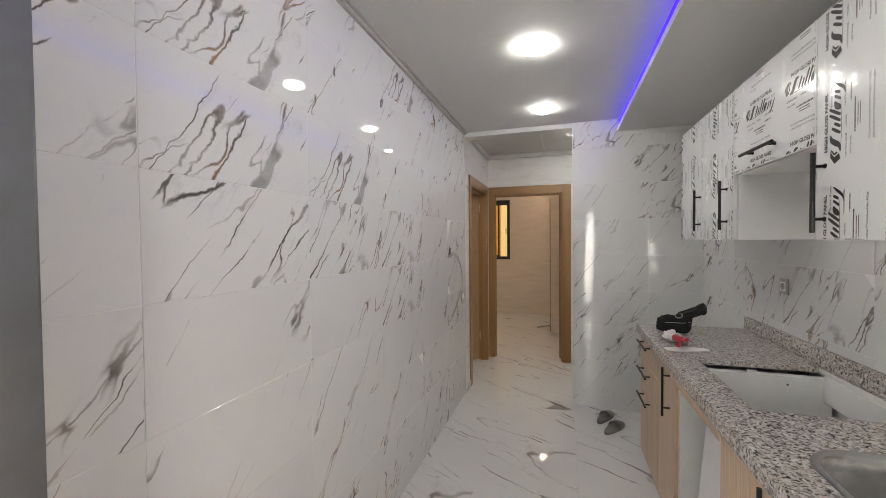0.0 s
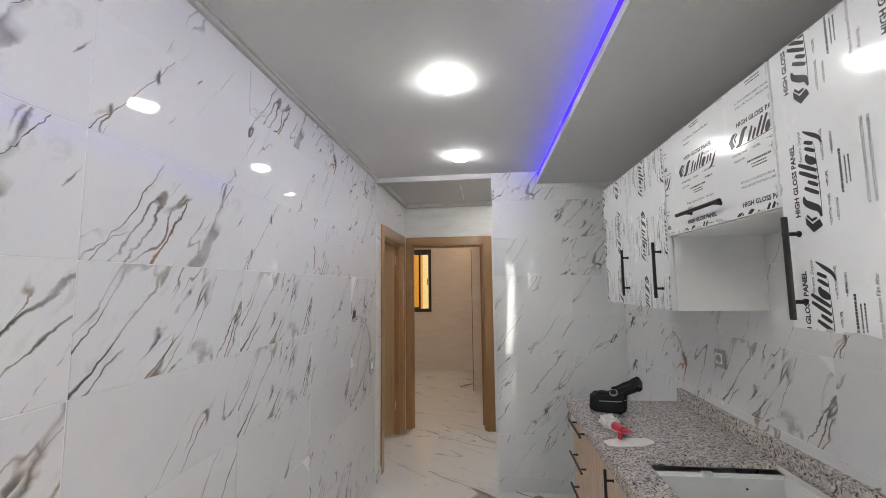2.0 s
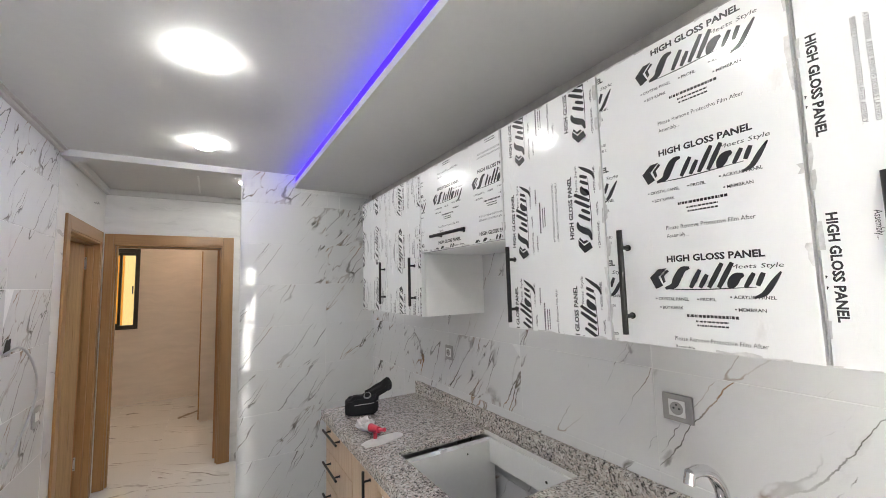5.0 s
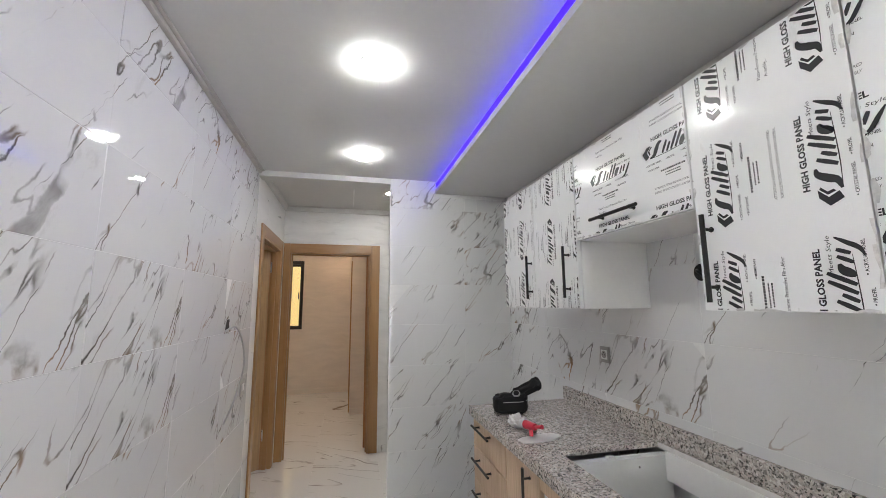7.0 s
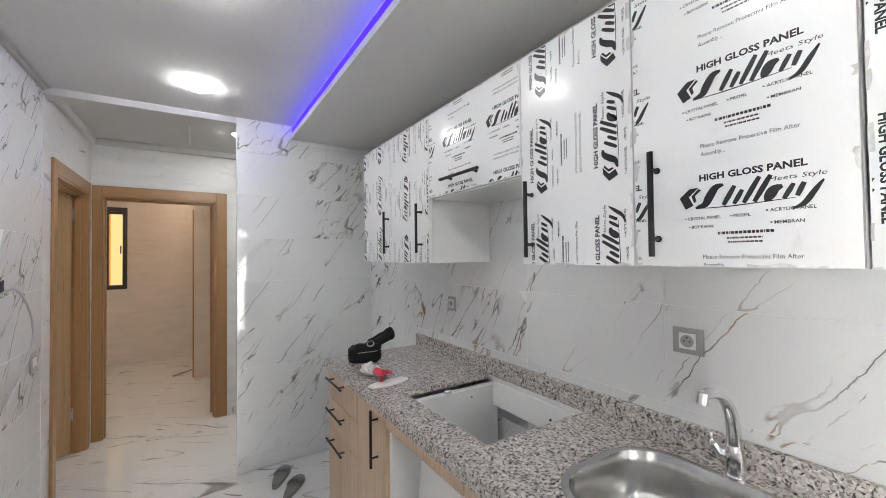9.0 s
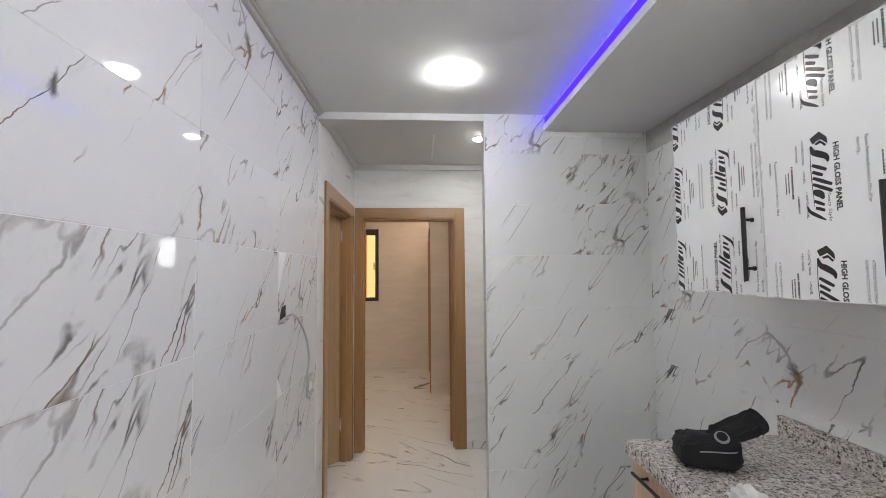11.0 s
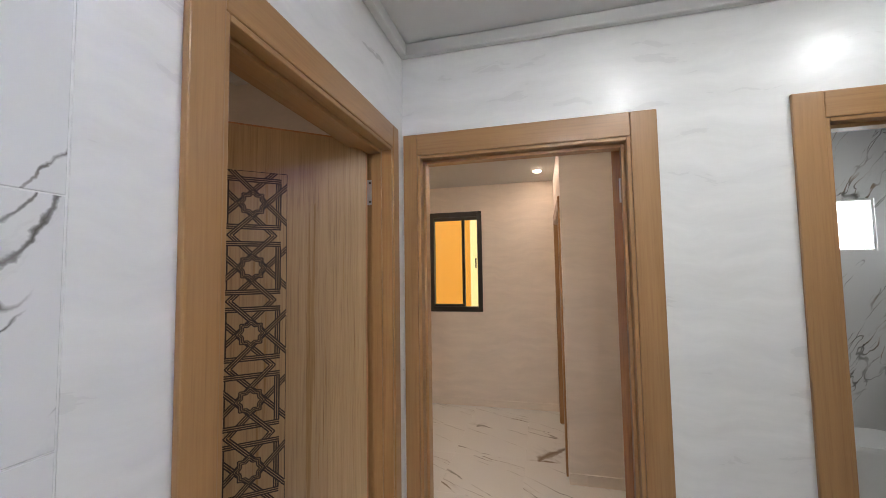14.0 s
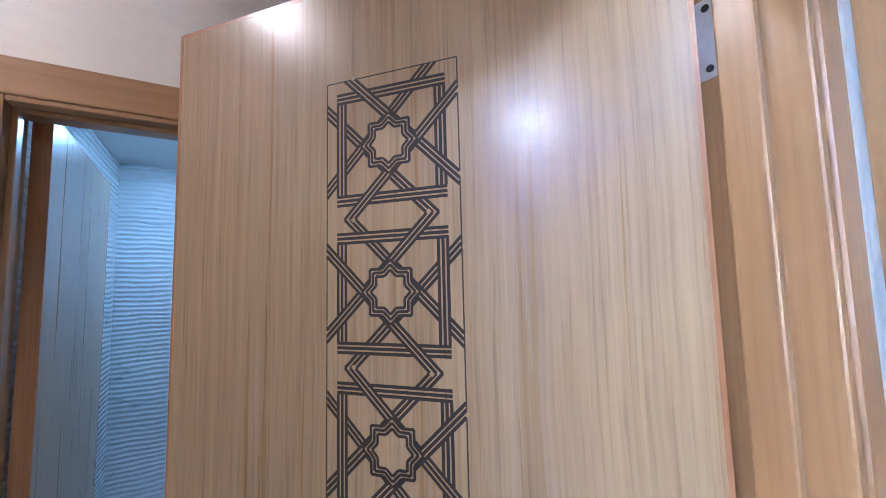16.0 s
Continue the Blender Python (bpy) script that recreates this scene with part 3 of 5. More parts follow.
d3.matrix_world = pose(0.667, YE, 0)
d4 = door_frame("door_4", 0.98, 2.058, 0.12, "orange oak door frame round the room's corner")
d4.matrix_world = pose(-0.12, 7.61, 0, 0, 0, -90)
leaf4 = copy_thing(leaf, pose(-0.04, 7.58, 0.008, 0, 0, 97))
tagged(leaf4, "oak door leaf almost closed in its frame round the corner")
d5 = door_frame("door_5", 0.80, 2.058, 0.12, "orange-brown oak frame of the bathroom door in the vestibule")
d5.matrix_world = pose(-1.96, 3.81, 0, 0, 0, 90)
leaf5 = copy_thing(leaf, pose(-2.092, 3.826, 0.008, 0, 0, 3))
tagged(leaf5, "oak bathroom door leaf with a star lattice, standing open")


# ---- wall tiles ----
tile_meshes = {}


def tile_mesh(w, h, t=0.008, bevel=0.0009, name="tile", material=None):
    """A tile in the xz plane, front at y = 0 facing -y; low, with a chamfered rim."""
    key = (round(w, 4), round(h, 4), name)
    if key not in tile_meshes:
        bm = bmesh.new()
        a, b = w / 2, h / 2
        rings = [[bm.verts.new((sx * (a - i), y, sz * (b - i))) for sx, sz in ((-1, -1), (1, -1), (1, 1), (-1, 1))] for i, y in ((0, t), (0, bevel), (bevel, 0))]
        for lo, hi in zip(rings, rings[1:]):
            for k in range(4):
                bm.faces.new((lo[k], lo[(k + 1) % 4], hi[(k + 1) % 4], hi[k]))
        bm.faces.new(rings[2])
        tile_meshes[key] = data(name, bm, material or M_TILE)
    return tile_meshes[key]


def tile_wall(parent, m, cols, rows, gap=0.002, holes=()):
    """Tiles between the column and row lines of a wall whose face is the xz plane of m."""
    rng = random.Random(len(cols) * 7 + len(rows))
    for x0, x1 in zip(cols, cols[1:]):
        for z0, z1 in zip(rows, rows[1:]):
            if any(a < (x0 + x1) / 2 < b and c < (z0 + z1) / 2 < d for a, b, c, d in holes):
                continue
            ob = new("tile", tile_mesh(x1 - x0 - gap, z1 - z0 - gap))
            ob.parent = parent
            ob.matrix_local = m @ pose((x0 + x1) / 2, rng.uniform(-0.0004, 0.0004), (z0 + z1) / 2, rng.uniform(-0.18, 0.18), 0, rng.uniform(-0.18, 0.18))


ROWS = [0.0] + [TZ + TH * k for k in range(8)] + [ZC - 0.003]
# ---- kitchen: base cabinets ----
XF = 0.556   # front of the base cabinets


def bar_handle(parent, a, b, out, r=0.006):
    """A black bar handle between a and b, standing off by the vector out from its door."""
    a, b, out = Vector(a), Vector(b), Vector(out)
    d = (b - a)
    bm = bmesh.new()
    rod(bm, a + out, b + out, r, 16)
    h = part("handle", bm, M_BLACK, parent, "matt black bar handle", True)
    for k in (0.17, 0.83):
        bm = bmesh.new()
        p = a + d * k
        rod(bm, p, p + out, r * 0.72, 12)
        rod(bm, p, p + out * 0.08, r * 1.15, 12)
        part("post", bm, M_BLACK, h, smooth=True)


def base_unit(name, y0, y1, label, fronts):
    """A floor cabinet against the right wall; fronts: (z0, z1, y0, y1) of drawers or doors."""
    t = thing(name, pose(0, 0, 0), label, "cabinet", "kitchen base cabinets")
    for a, b in ((y0, y0 + 0.018), (y1 - 0.018, y1)):
        part("side_panel", boxes((XF + 0.02, a, 0.10, XR - 0.02, b, 0.895)), M_MELA, t)
    part("bottom_panel", boxes((XF + 0.02, y0 + 0.018, 0.10, XR - 0.02, y1 - 0.018, 0.118)), M_MELA, t)
    part("plinth", boxes((XF + 0.06, y0, 0, XF + 0.076, y1, 0.099)), M_SILVER, t)
    for kind, z0, z1, a, b in fronts:
        f = part(kind, boxes((XF, a + 0.002, z0 + 0.002, XF + 0.019, b - 0.002, z1 - 0.002), bevel=0.0015), M_BASE, t)
        if kind == "drawer_front":
            bar_handle(f, (XF, (a + b) / 2 + 0.182, z1 - 0.052), (XF, (a + b) / 2 - 0.078, z1 - 0.052), (-0.032, 0, 0))
    return t


drawers = base_unit("drawer_cabinet", 2.41, 2.885, "pale oak drawer cabinet with black bar handles under the granite counter",
                    [("drawer_front", 0.714, 0.885, 2.41, 2.885), ("drawer_front", 0.547, 0.714, 2.41, 2.885), ("drawer_front", 0.10, 0.547, 2.41, 2.885)])
narrow = base_unit("narrow_cabinet", 2.082, 2.408, "pale oak cabinet with one tall door and a vertical handle",
                   [("door", 0.10, 0.885, 2.082, 2.408)])
bar_handle([c for c in narrow.children if c.name.startswith("door")][0], (XF, 2.165, 0.623), (XF, 2.165, 0.863), (-0.032, 0, 0))
oven = base_unit("oven_cabinet", 1.535, 2.080, "open oven housing with white panels and an oak rail",
                 [("rail", 0.812, 0.885, 1.535, 2.080)])
part("spacer", boxes((0.84, 2.062, 0.8955, 0.87, 2.080, 0.9095)), M_MELA, oven, "small white spacer block under the worktop")
part("back_rail", boxes((XR - 0.05, 1.554, 0.80, XR - 0.032, 2.061, 0.909)), M_MELA, oven, "white cross rail at the back with a screw hole")
bm = boxes((-0.009, -0.21, 0.0, 0.009, 0.20, 0.66), bevel=0.001)
part("loose_panel", bm, M_MELA, oven, "white panel leaning inside the housing", at=pose(0.612, 1.775, 0.12, 3, 4, 0))
bm = bmesh.new()
rod(bm, (0.98, 2.0618, 0.86), (0.98, 2.0608, 0.86), 0.004, 10)
part("screw_hole", bm, M_INK, oven)
bm = rod(bmesh.new(), (XR - 0.0502, 1.70, 0.85), (XR - 0.052, 1.70, 0.85), 0.006, 10)
part("screw_hole", bm, M_INK, oven)
sinkunit = base_unit("sink_cabinet", 0.56, 1.533, "pale oak sink cabinet with two doors under the granite counter",
                     [("door", 0.10, 0.885, 1.12, 1.533), ("door", 0.10, 0.885, 0.56, 1.118)])
for y, ob in zip((1.19, 1.05), [c for c in sinkunit.children if c.name.startswith("door")]):
    bar_handle(ob, (XF, y, 0.63), (XF, y, 0.87), (-0.032, 0, 0))
endunit = base_unit("end_cabinet", -0.4, 0.558, "pale oak end cabinet with two doors", [("door", 0.10, 0.885, 0.08, 0.558), ("door", 0.10, 0.885, -0.4, 0.078)])


# ---- counter with cut-outs ----
def rounded(cx, cy, hx, hy, r, n=10):
    """Points round a rectangle with round corners, counter-clockwise."""
    out = []
    for sx, sy, a0 in ((1, 1, 0), (-1, 1, 90), (-1, -1, 180), (1, -1, 270)):
        for k in range(n + 1):
            a = radians(a0 + 90 * k / n)
            out.append((cx + sx * (hx - r) + r * math.cos(a), cy + sy * (hy - r) + r * math.sin(a)))
    return out


SX, SY, SHX, SHY, SR = 0.855, 1.052, 0.205, 0.262, 0.13   # sink: middle, half sizes, corner radius
CT, CB = 0.93, 0.910   # worktop: top and underside
HOB = (0.656, 1.552, 1.114, 2.108)


def counter_mesh():
    bm = bmesh.new()
    x0, x1 = 0.532, XR - 0.001
    # plain slabs round the hob opening and behind and before the sink
    hx0, hy0, hx1, hy1 = HOB
    for r in ((x0, hy1, CB, x1, 2.875, CT), (x0, hy0, CB, hx0, hy1, CT), (hx1, hy0, CB, x1, hy1, CT), (x0, 1.42, CB, x1, hy0, CT), (x0, -0.4, CB, x1, 0.66, CT)):
        box(bm, *r)
    ring = rounded(SX, SY, SHX, SHY, SR)
    outer = []
    cx, cy = SX, SY
    ax, bx, ay, by = x0, x1, 0.66, 1.42
    for px, py in ring:
        dx, dy = px - cx, py - cy
        s = min(((bx - cx) / dx if dx > 1e-9 else 1e9), ((ax - cx) / dx if dx < -1e-9 else 1e9), ((by - cy) / dy if dy > 1e-9 else 1e9), ((ay - cy) / dy if dy < -1e-9 else 1e9))
        outer.append((cx + dx * s, cy + dy * s))
    n = len(ring)
    for z, flip in ((CT, False), (CB, True)):
        a = [bm.verts.new((*p, z)) for p in ring]
        b = [bm.verts.new((*p, z)) for p in outer]
        for k in range(n):
            bm.faces.new((a[k], b[k], b[(k + 1) % n], a[(k + 1) % n]))
            if outer[k][0] != outer[(k + 1) % n][0] and outer[k][1] != outer[(k + 1) % n][1]:
                corner = (ax if outer[k][0] < cx else bx, ay if outer[k][1] < cy else by)
                bm.faces.new((b[k], bm.verts.new((*corner, z)), b[(k + 1) % n]))
    lo = [bm.verts.new((*p, CB)) for p in ring]
    hi = [bm.verts.new((*p, CT)) for p in ring]
    for k in range(n):
        bm.faces.new((lo[k], lo[(k + 1) % n], hi[(k + 1) % n], hi[k]))
    bmesh.ops.remove_doubles(bm, verts=bm.verts[:], dist=0.0002)
    return bm


counter = thing("worktop", pose(0, 0, 0), "polished grey granite worktop with a hob cut-out and a sink", "worktop")
part("slab", counter_mesh(), M_GRANITE, counter)
part("front_lip", boxes((0.526, -0.4, 0.882, 0.5315, 2.878, CT + 0.0005), (0.532, -0.4, 0.888, 0.5545, 2.874, CB - 0.0005), bevel=0.002), M_GRANITE, counter)
part("upstand", boxes((XR - 0.024, -0.4, CT + 0.001, XR - 0.0008, 1.50, CT + 0.077), bevel=0.002), M_GRANITE, counter, "granite upstand along the wall")
part("upstand", boxes((XR - 0.024, 1.502, CT + 0.001, XR - 0.0008, 2.875, CT + 0.075), bevel=0.002), M_GRANITE, counter, "granite upstand along the wall")
part("cut_edge", boxes((HOB[2] - 0.003, HOB[1] + 0.001, CB, HOB[2] - 0.0005, HOB[3] - 0.001, CT - 0.001)), M_PAPER, counter, "rough pale cut edge of the hob opening")

# ---- sink and tap ----
sink = thing("sink", pose(SX, SY, CT), "brushed steel sink bowl set under the granite worktop", "sink")
bm = bmesh.new()
prof = [(0.012, 0.0018), (0.0, 0.003), (-0.008, 0.001), (-0.014, -0.01), (-0.018, -0.05), (-0.022, -0.09)]
prof += [(-0.022 - 0.06 * (1 - math.cos(radians(a))), -0.09 - 0.062 * math.sin(radians(a))) for a in range(12, 90, 13)]
prof += [(-0.12, -0.1545), (-0.17, -0.156), (-0.203, -0.1575)]
loops = []
for grow, z in prof:
    r = max(0.008, SR + grow)
    loops.append([bm.verts.new((x, y, z)) for x, y in rounded(0, 0, max(0.01, SHX + grow), max(0.01, SHY + grow), min(r, SHX + grow - 0.0005), 10)])
for a, b in zip(loops, loops[1:]):
    for k in range(len(a)):
        bm.faces.new((a[k], a[(k + 1) % len(a)], b[(k + 1) % len(a)], b[k]))
bm.faces.new(loops[-1])
part("bowl", bm, M_STEEL, sink, smooth=True)
bm = bmesh.new()
rod(bm, (0, 0.0, -0.1573), (0, 0.0, -0.1545), 0.045, 28)
rod(bm, (0, 0.0, -0.155), (0, 0.0, -0.1525), 0.028, 24)
part("drain", bm, M_CHROME, sink, "chrome drain cap", True)
bm = boxes((SHX - 0.0255, -0.02, -0.056, SHX - 0.0185, 0.02, -0.042), bevel=0.003)
part("overflow", bm, M_CHROME, sink, "chrome overflow slot")

tap = thing("tap", pose(1.080, 1.058, CT + 0.001), "chrome single-lever kitchen tap with a curved spout", "tap")
bm = bmesh.new()
rod(bm, (0, 0, 0), (0, 0, 0.008), 0.027, 28)
tube(bm, [(0, 0, 0.006), (0, 0, 0.03), (0, 0, 0.06), (0, 0, 0.085)], [0.021, 0.0235, 0.0225, 0.018], 20)
part("body", bm, M_CHROME, tap, smooth=True)
arc = smooth_line([(0, 0, 0.06), (-0.004, 0.0, 0.12), (-0.018, 0.002, 0.175), (-0.05, 0.006, 0.215), (-0.09, 0.010, 0.232), (-0.13, 0.014, 0.232)], 6)
bm = tube(bmesh.new(), arc, [0.0175 - 0.0045 * i / len(arc) for i in range(len(arc))], 16)
part("spout", bm, M_CHROME, tap, smooth=True)
bm = bmesh.new()
rod(bm, (-0.127, 0.0137, 0.236), (-0.135, 0.0145, 0.210), 0.0125, 20)
part("aerator", bm, M_CHROME, tap, smooth=True)
bm = tube(bmesh.new(), smooth_line([(0, 0.012, 0.05), (-0.004, 0.034, 0.056), (-0.008, 0.05, 0.078), (-0.008, 0.055, 0.10)], 4), [0.016] * 4 + [0.013] * 4 + [0.007] * 5, 14)
part("lever", bm, M_CHROME, tap, smooth=True)

# ---- printed film on the wall cabinets ----
def text_mesh(words, size, fat=0.0):
    cu = bpy.data.curves.new("letters", "FONT")
    cu.body, cu.size, cu.resolution_u, cu.offset = words, size, 2, fat
    ob = bpy.data.objects.new("letters", cu)
    scene.collection.objects.link(ob)
    bpy.context.view_layer.update()
    me = bpy.data.meshes.new_from_object(ob.evaluated_get(bpy.context.evaluated_depsgraph_get()))
    bpy.data.objects.remove(ob)
    return me


def put_text(bm, words, x, z, width, height, fat=0.0, slant=0.0):
    """Flat letters in the xz plane, fitted into a width and a cap height."""
    me = text_mesh(words, 1.0, fat)
    xs = [v.co.x for v in me.vertices]
    ys = [v.co.y for v in me.vertices]
    sx, sy = width / (max(xs) - min(xs)), height / 0.7
    x0 = min(xs)
    vs = [bm.verts.new((x + (v.co.x - x0) * sx + v.co.y * sy * slant, 0, z + v.co.y * sy)) for v in me.vertices]
    for p in me.polygons:
        try:
            bm.faces.new([vs[i] for i in p.vertices])
        except ValueError:
            pass
    bpy.data.meshes.remove(me)


def poly(bm, pts):
    bm.faces.new([bm.verts.new((x, 0, z)) for x, z in pts])


def stroke(bm, pts, w0, w1):
    """A pen stroke through points whose width swells from w0 to w1 and back."""
    line = [Vector((p[0], 0, p[1])) for p in pts]
    line = smooth_line(line, 5)
    left, right = [], []
    for i, p in enumerate(line):
        d = (line[min(i + 1, len(line) - 1)] - line[max(i - 1, 0)]).normalized()
        w = w0 + (w1 - w0) * math.sin(math.pi * i / (len(line) - 1))
        n = Vector((-d.z, 0, d.x)) * w / 2
        left.append(bm.verts.new(p + n))
        right.append(bm.verts.new(p - n))
    for i in range(len(line) - 1):
        bm.faces.new((left[i], left[i + 1], right[i + 1], right[i]))


def film_block(second):
    """One repeat of the print: headline, a mark drawn as plain strokes, small lines. Origin at the headline's start."""
    bm = bmesh.new()
    put_text(bm, "HIGH GLOSS PANEL", 0, 0, 0.172, 0.0128, 0.036)
    # the maker's mark: a folded corner and a row of plain slanted pen strokes
    poly(bm, [(-0.040, -0.032), (-0.020, -0.014), (-0.002, -0.013), (-0.021, -0.031), (-0.012, -0.050), (-0.028, -0.057)])
    poly(bm, [(-0.016, -0.030), (-0.002, -0.016), (0.003, -0.019), (-0.009, -0.030), (-0.006, -0.041), (-0.011, -0.045)])
    stroke(bm, [(0.044, -0.014), (0.030, -0.018), (0.018, -0.036), (0.010, -0.050), (-0.008, -0.056)], 0.005, 0.0165)
    for x, w, top, low in ((0.045, 0.0095, -0.019, -0.055), (0.063, 0.009, -0.029, -0.055), (0.079, 0.0095, -0.008, -0.055), (0.096, 0.0095, -0.008, -0.055), (0.140, 0.0085, -0.029, -0.055)):
        stroke(bm, [(x + (top + 0.052) * 0.55, top), (x + (top + low + 0.104) * 0.275, (top + low) / 2), (x + (low + 0.052) * 0.55, low)], w * 0.75, w)
    stroke(bm, [(0.137, -0.031), (0.125, -0.036), (0.117, -0.048), (0.112, -0.056)], 0.006, 0.018)
    stroke(bm, [(0.167, -0.029), (0.162, -0.040), (0.157, -0.052)], 0.007, 0.0085)
    stroke(bm, [(0.192, -0.028), (0.180, -0.046), (0.166, -0.066), (0.150, -0.074)], 0.003, 0.0095)
    stroke(bm, [(0.0, -0.0575), (0.06, -0.0585), (0.155, -0.0545)], 0.001, 0.0022)
    put_text(bm, "Meets Style", 0.116, -0.020, 0.080, 0.0082, 0.0, 0.25)
    for words, x, z, w in (("CRYSTAL PANEL", -0.024, -0.081, 0.062), ("PROFIL", 0.060, -0.081, 0.028), ("ACRYLIC PANEL", 0.118, -0.076, 0.064), ("BOY KAPAK", -0.016, -0.099, 0.042), ("MEMBRAN", 0.124, -0.099, 0.042)):
        put_text(bm, words, x, z, w, 0.0062, 0.016)
        poly(bm, [(x - 0.006, z + 0.002), (x - 0.003, z + 0.002), (x - 0.003, z + 0.0045), (x - 0.006, z + 0.0045)])
    for x, z, w, h in ((0.032, -0.114, 0.092, 0.0055), (0.048, -0.1235, 0.058, 0.0034), (0.050, -0.1315, 0.056, 0.0034)):
        k = 0.0
        while k < w:
            s = 0.0035 + 0.002 * math.sin(k * 900)
            poly(bm, [(x + k, z), (x + min(k + s, w), z), (x + min(k + s, w), z + h), (x + k, z + h)])
            k += s + 0.0014
    if second:
        put_text(bm, "ATTENTION: PLEASE REMOVE DOUBLE LAYERED", 0.0, -0.166, 0.170, 0.0065)
        put_text(bm, "SURFACE PROTECTION STRETCH AFTER ASSEMBLY.", 0.0, -0.180, 0.170, 0.0065)
    else:
        put_text(bm, "Please Remove Protective Film After", 0.004, -0.163, 0.160, 0.0085)
        put_text(bm, "Assembly...", 0.004, -0.180, 0.044, 0.0085)
    me = bpy.data.meshes.new("film_block")
    bm.to_mesh(me)
    bm.free()
    return me


BLOCKS = [film_block(False), film_block(True)]


def film_print(width, height, turn, ox, oz, dx=0.297, dz=0.232):
    """The print over a door of that size (x to the right, z up from its lower left corner), turned and cut at its edges."""
    bm = bmesh.new()
    m = Matrix.Rotation(radians(-turn), 4, "Y")
    for i in range(-4, 5):
        for k in range(-5, 6):
            mm = pose(ox, 0, oz) @ m @ pose(i * dx, 0, k * dz)
            cs = [mm @ Vector(p) for p in ((-0.04, 0, -0.19), (0.2, 0, 0.02), (-0.04, 0, 0.02), (0.2, 0, -0.19))]
            if max(c.x for c in cs) < 0 or min(c.x for c in cs) > width or max(c.z for c in cs) < 0 or min(c.z for c in cs) > height:
                continue
            n = len(bm.verts)
            bm.from_mesh(BLOCKS[i % 2])
            bm.verts.ensure_lookup_table()
            for v in bm.verts[n:]:
                v.co = mm @ v.co
    e = 0.003
    for co, no in (((e, 0, 0), (-1, 0, 0)), ((width - e, 0, 0), (1, 0, 0)), ((0, 0, e), (0, 0, -1)), ((0, 0, height - e), (0, 0, 1))):
        geom = bm.verts[:] + bm.edges[:] + bm.faces[:]
        bmesh.ops.bisect_plane(bm, geom=geom, plane_co=co, plane_no=no, clear_outer=True)
    return bm


XU = 0.80   # front of the wall cabinets


def peel_strip(width, height, seed):
    """Crumpled torn film along a door's rim: many small slivers standing off it."""
    rng = random.Random(seed)
    bm = bmesh.new()
    for side in range(4):
        length = height if side < 2 else width
        k = 0.0
        while k < length - 0.02:
            s = rng.uniform(0.012, 0.05)
            if rng.random() < 0.45:
                w0, w1 = rng.uniform(0.001, 0.009), rng.uniform(0.001, 0.009)
                y = -rng.uniform(0.0008, 0.003)
                b = min(k + s, length)
                e = [(k, 0.0), (b, 0.0), (b, w0), ((k + b) / 2, (w0 + w1) * rng.uniform(0.2, 0.9)), (k, w1)]
                f = {0: lambda u, v: (v, u), 1: lambda u, v: (width - v, u), 2: lambda u, v: (u, v), 3: lambda u, v: (u, height - v)}[side]
                bm.faces.new([bm.verts.new((f(u, v)[0], y - rng.uniform(0, 0.0012) * (i > 1), f(u, v)[1])) for i, (u, v) in enumerate(e)])
            k += s
    return bm


def wall_unit(name, y0, y1, z0, z1, label, doors):
    """A wall cabinet on the right wall; doors: (y0, y1, print turn, print x, print z, handle) seen from the kitchen."""
    t = thing(name, pose(0, 0, 0), label, "cabinet", "wall cabinets")
    d = 0.018
    for a, b in ((y0, y0 + d), (y1 - d, y1)):
        part("side_panel", boxes((XU + 0.02, a, z0, XR - 0.001, b, z1)), M_MELA, t)
    part("bottom_panel", boxes((XU + 0.02, y0 + d, z0, XR - 0.001, y1 - d, z0 + d)), M_MELA, t)
    part("top_panel", boxes((XU + 0.02, y0 + d, z1 - d, XR - 0.001, y1 - d, z1)), M_MELA, t)
    part("back_panel", boxes((XR - 0.012, y0 + d, z0 + d, XR - 0.004, y1 - d, z1 - d)), M_MELA, t)
    for i, (a, b, turn, ox, oz, handle) in enumerate(doors):
        w, h = b - a - 0.004, z1 - z0 - 0.002
        f = part("door", boxes((XU, a + 0.002, z0 + 0.001, XU + 0.018, b - 0.002, z1 - 0.001), bevel=0.0015), M_FILM, t, "white gloss door still in its printed protective film")
        at = pose(XU - 0.0007, b - 0.002, z0 + 0.001, 0, 0, -90)
        tagged(part("print", film_print(w, h, turn, ox, oz), M_INK, f, "black repeating print on the film", at=at), kind="stuff")
        tagged(part("film_edge", peel_strip(w, h, i + int(y0 * 100)), M_PEEL, f, "crumpled film along the rim", at=pose(XU - 0.0004, b - 0.002, z0 + 0.001, 0, 0, -90)), kind="stuff")
        if handle:
            bar_handle(f, *handle, (-0.030, 0, 0), 0.0065)
    return t


Z0, Z1 = 1.482, 2.155
wall_unit("wall_cabinet", 2.128, 2.932, Z0, Z1, "white double wall cabinet with filmed doors, above the counter",
          [(2.530, 2.932, 90, 0.211, 0.01, ((XU, 2.568, 1.530), (XU, 2.568, 1.760))), (2.128, 2.530, -90, 0.209, 0.40, ((XU, 2.198, 1.530), (XU, 2.198, 1.760)))])
wall_unit("lift_up_cabinet", 1.532, 2.126, 1.774, Z1, "short white wall cabinet with a filmed lift-up door",
          [(1.532, 2.126, 0, 0.158, 0.258, ((XU, 1.985, 1.835), (XU, 1.725, 1.835)))])
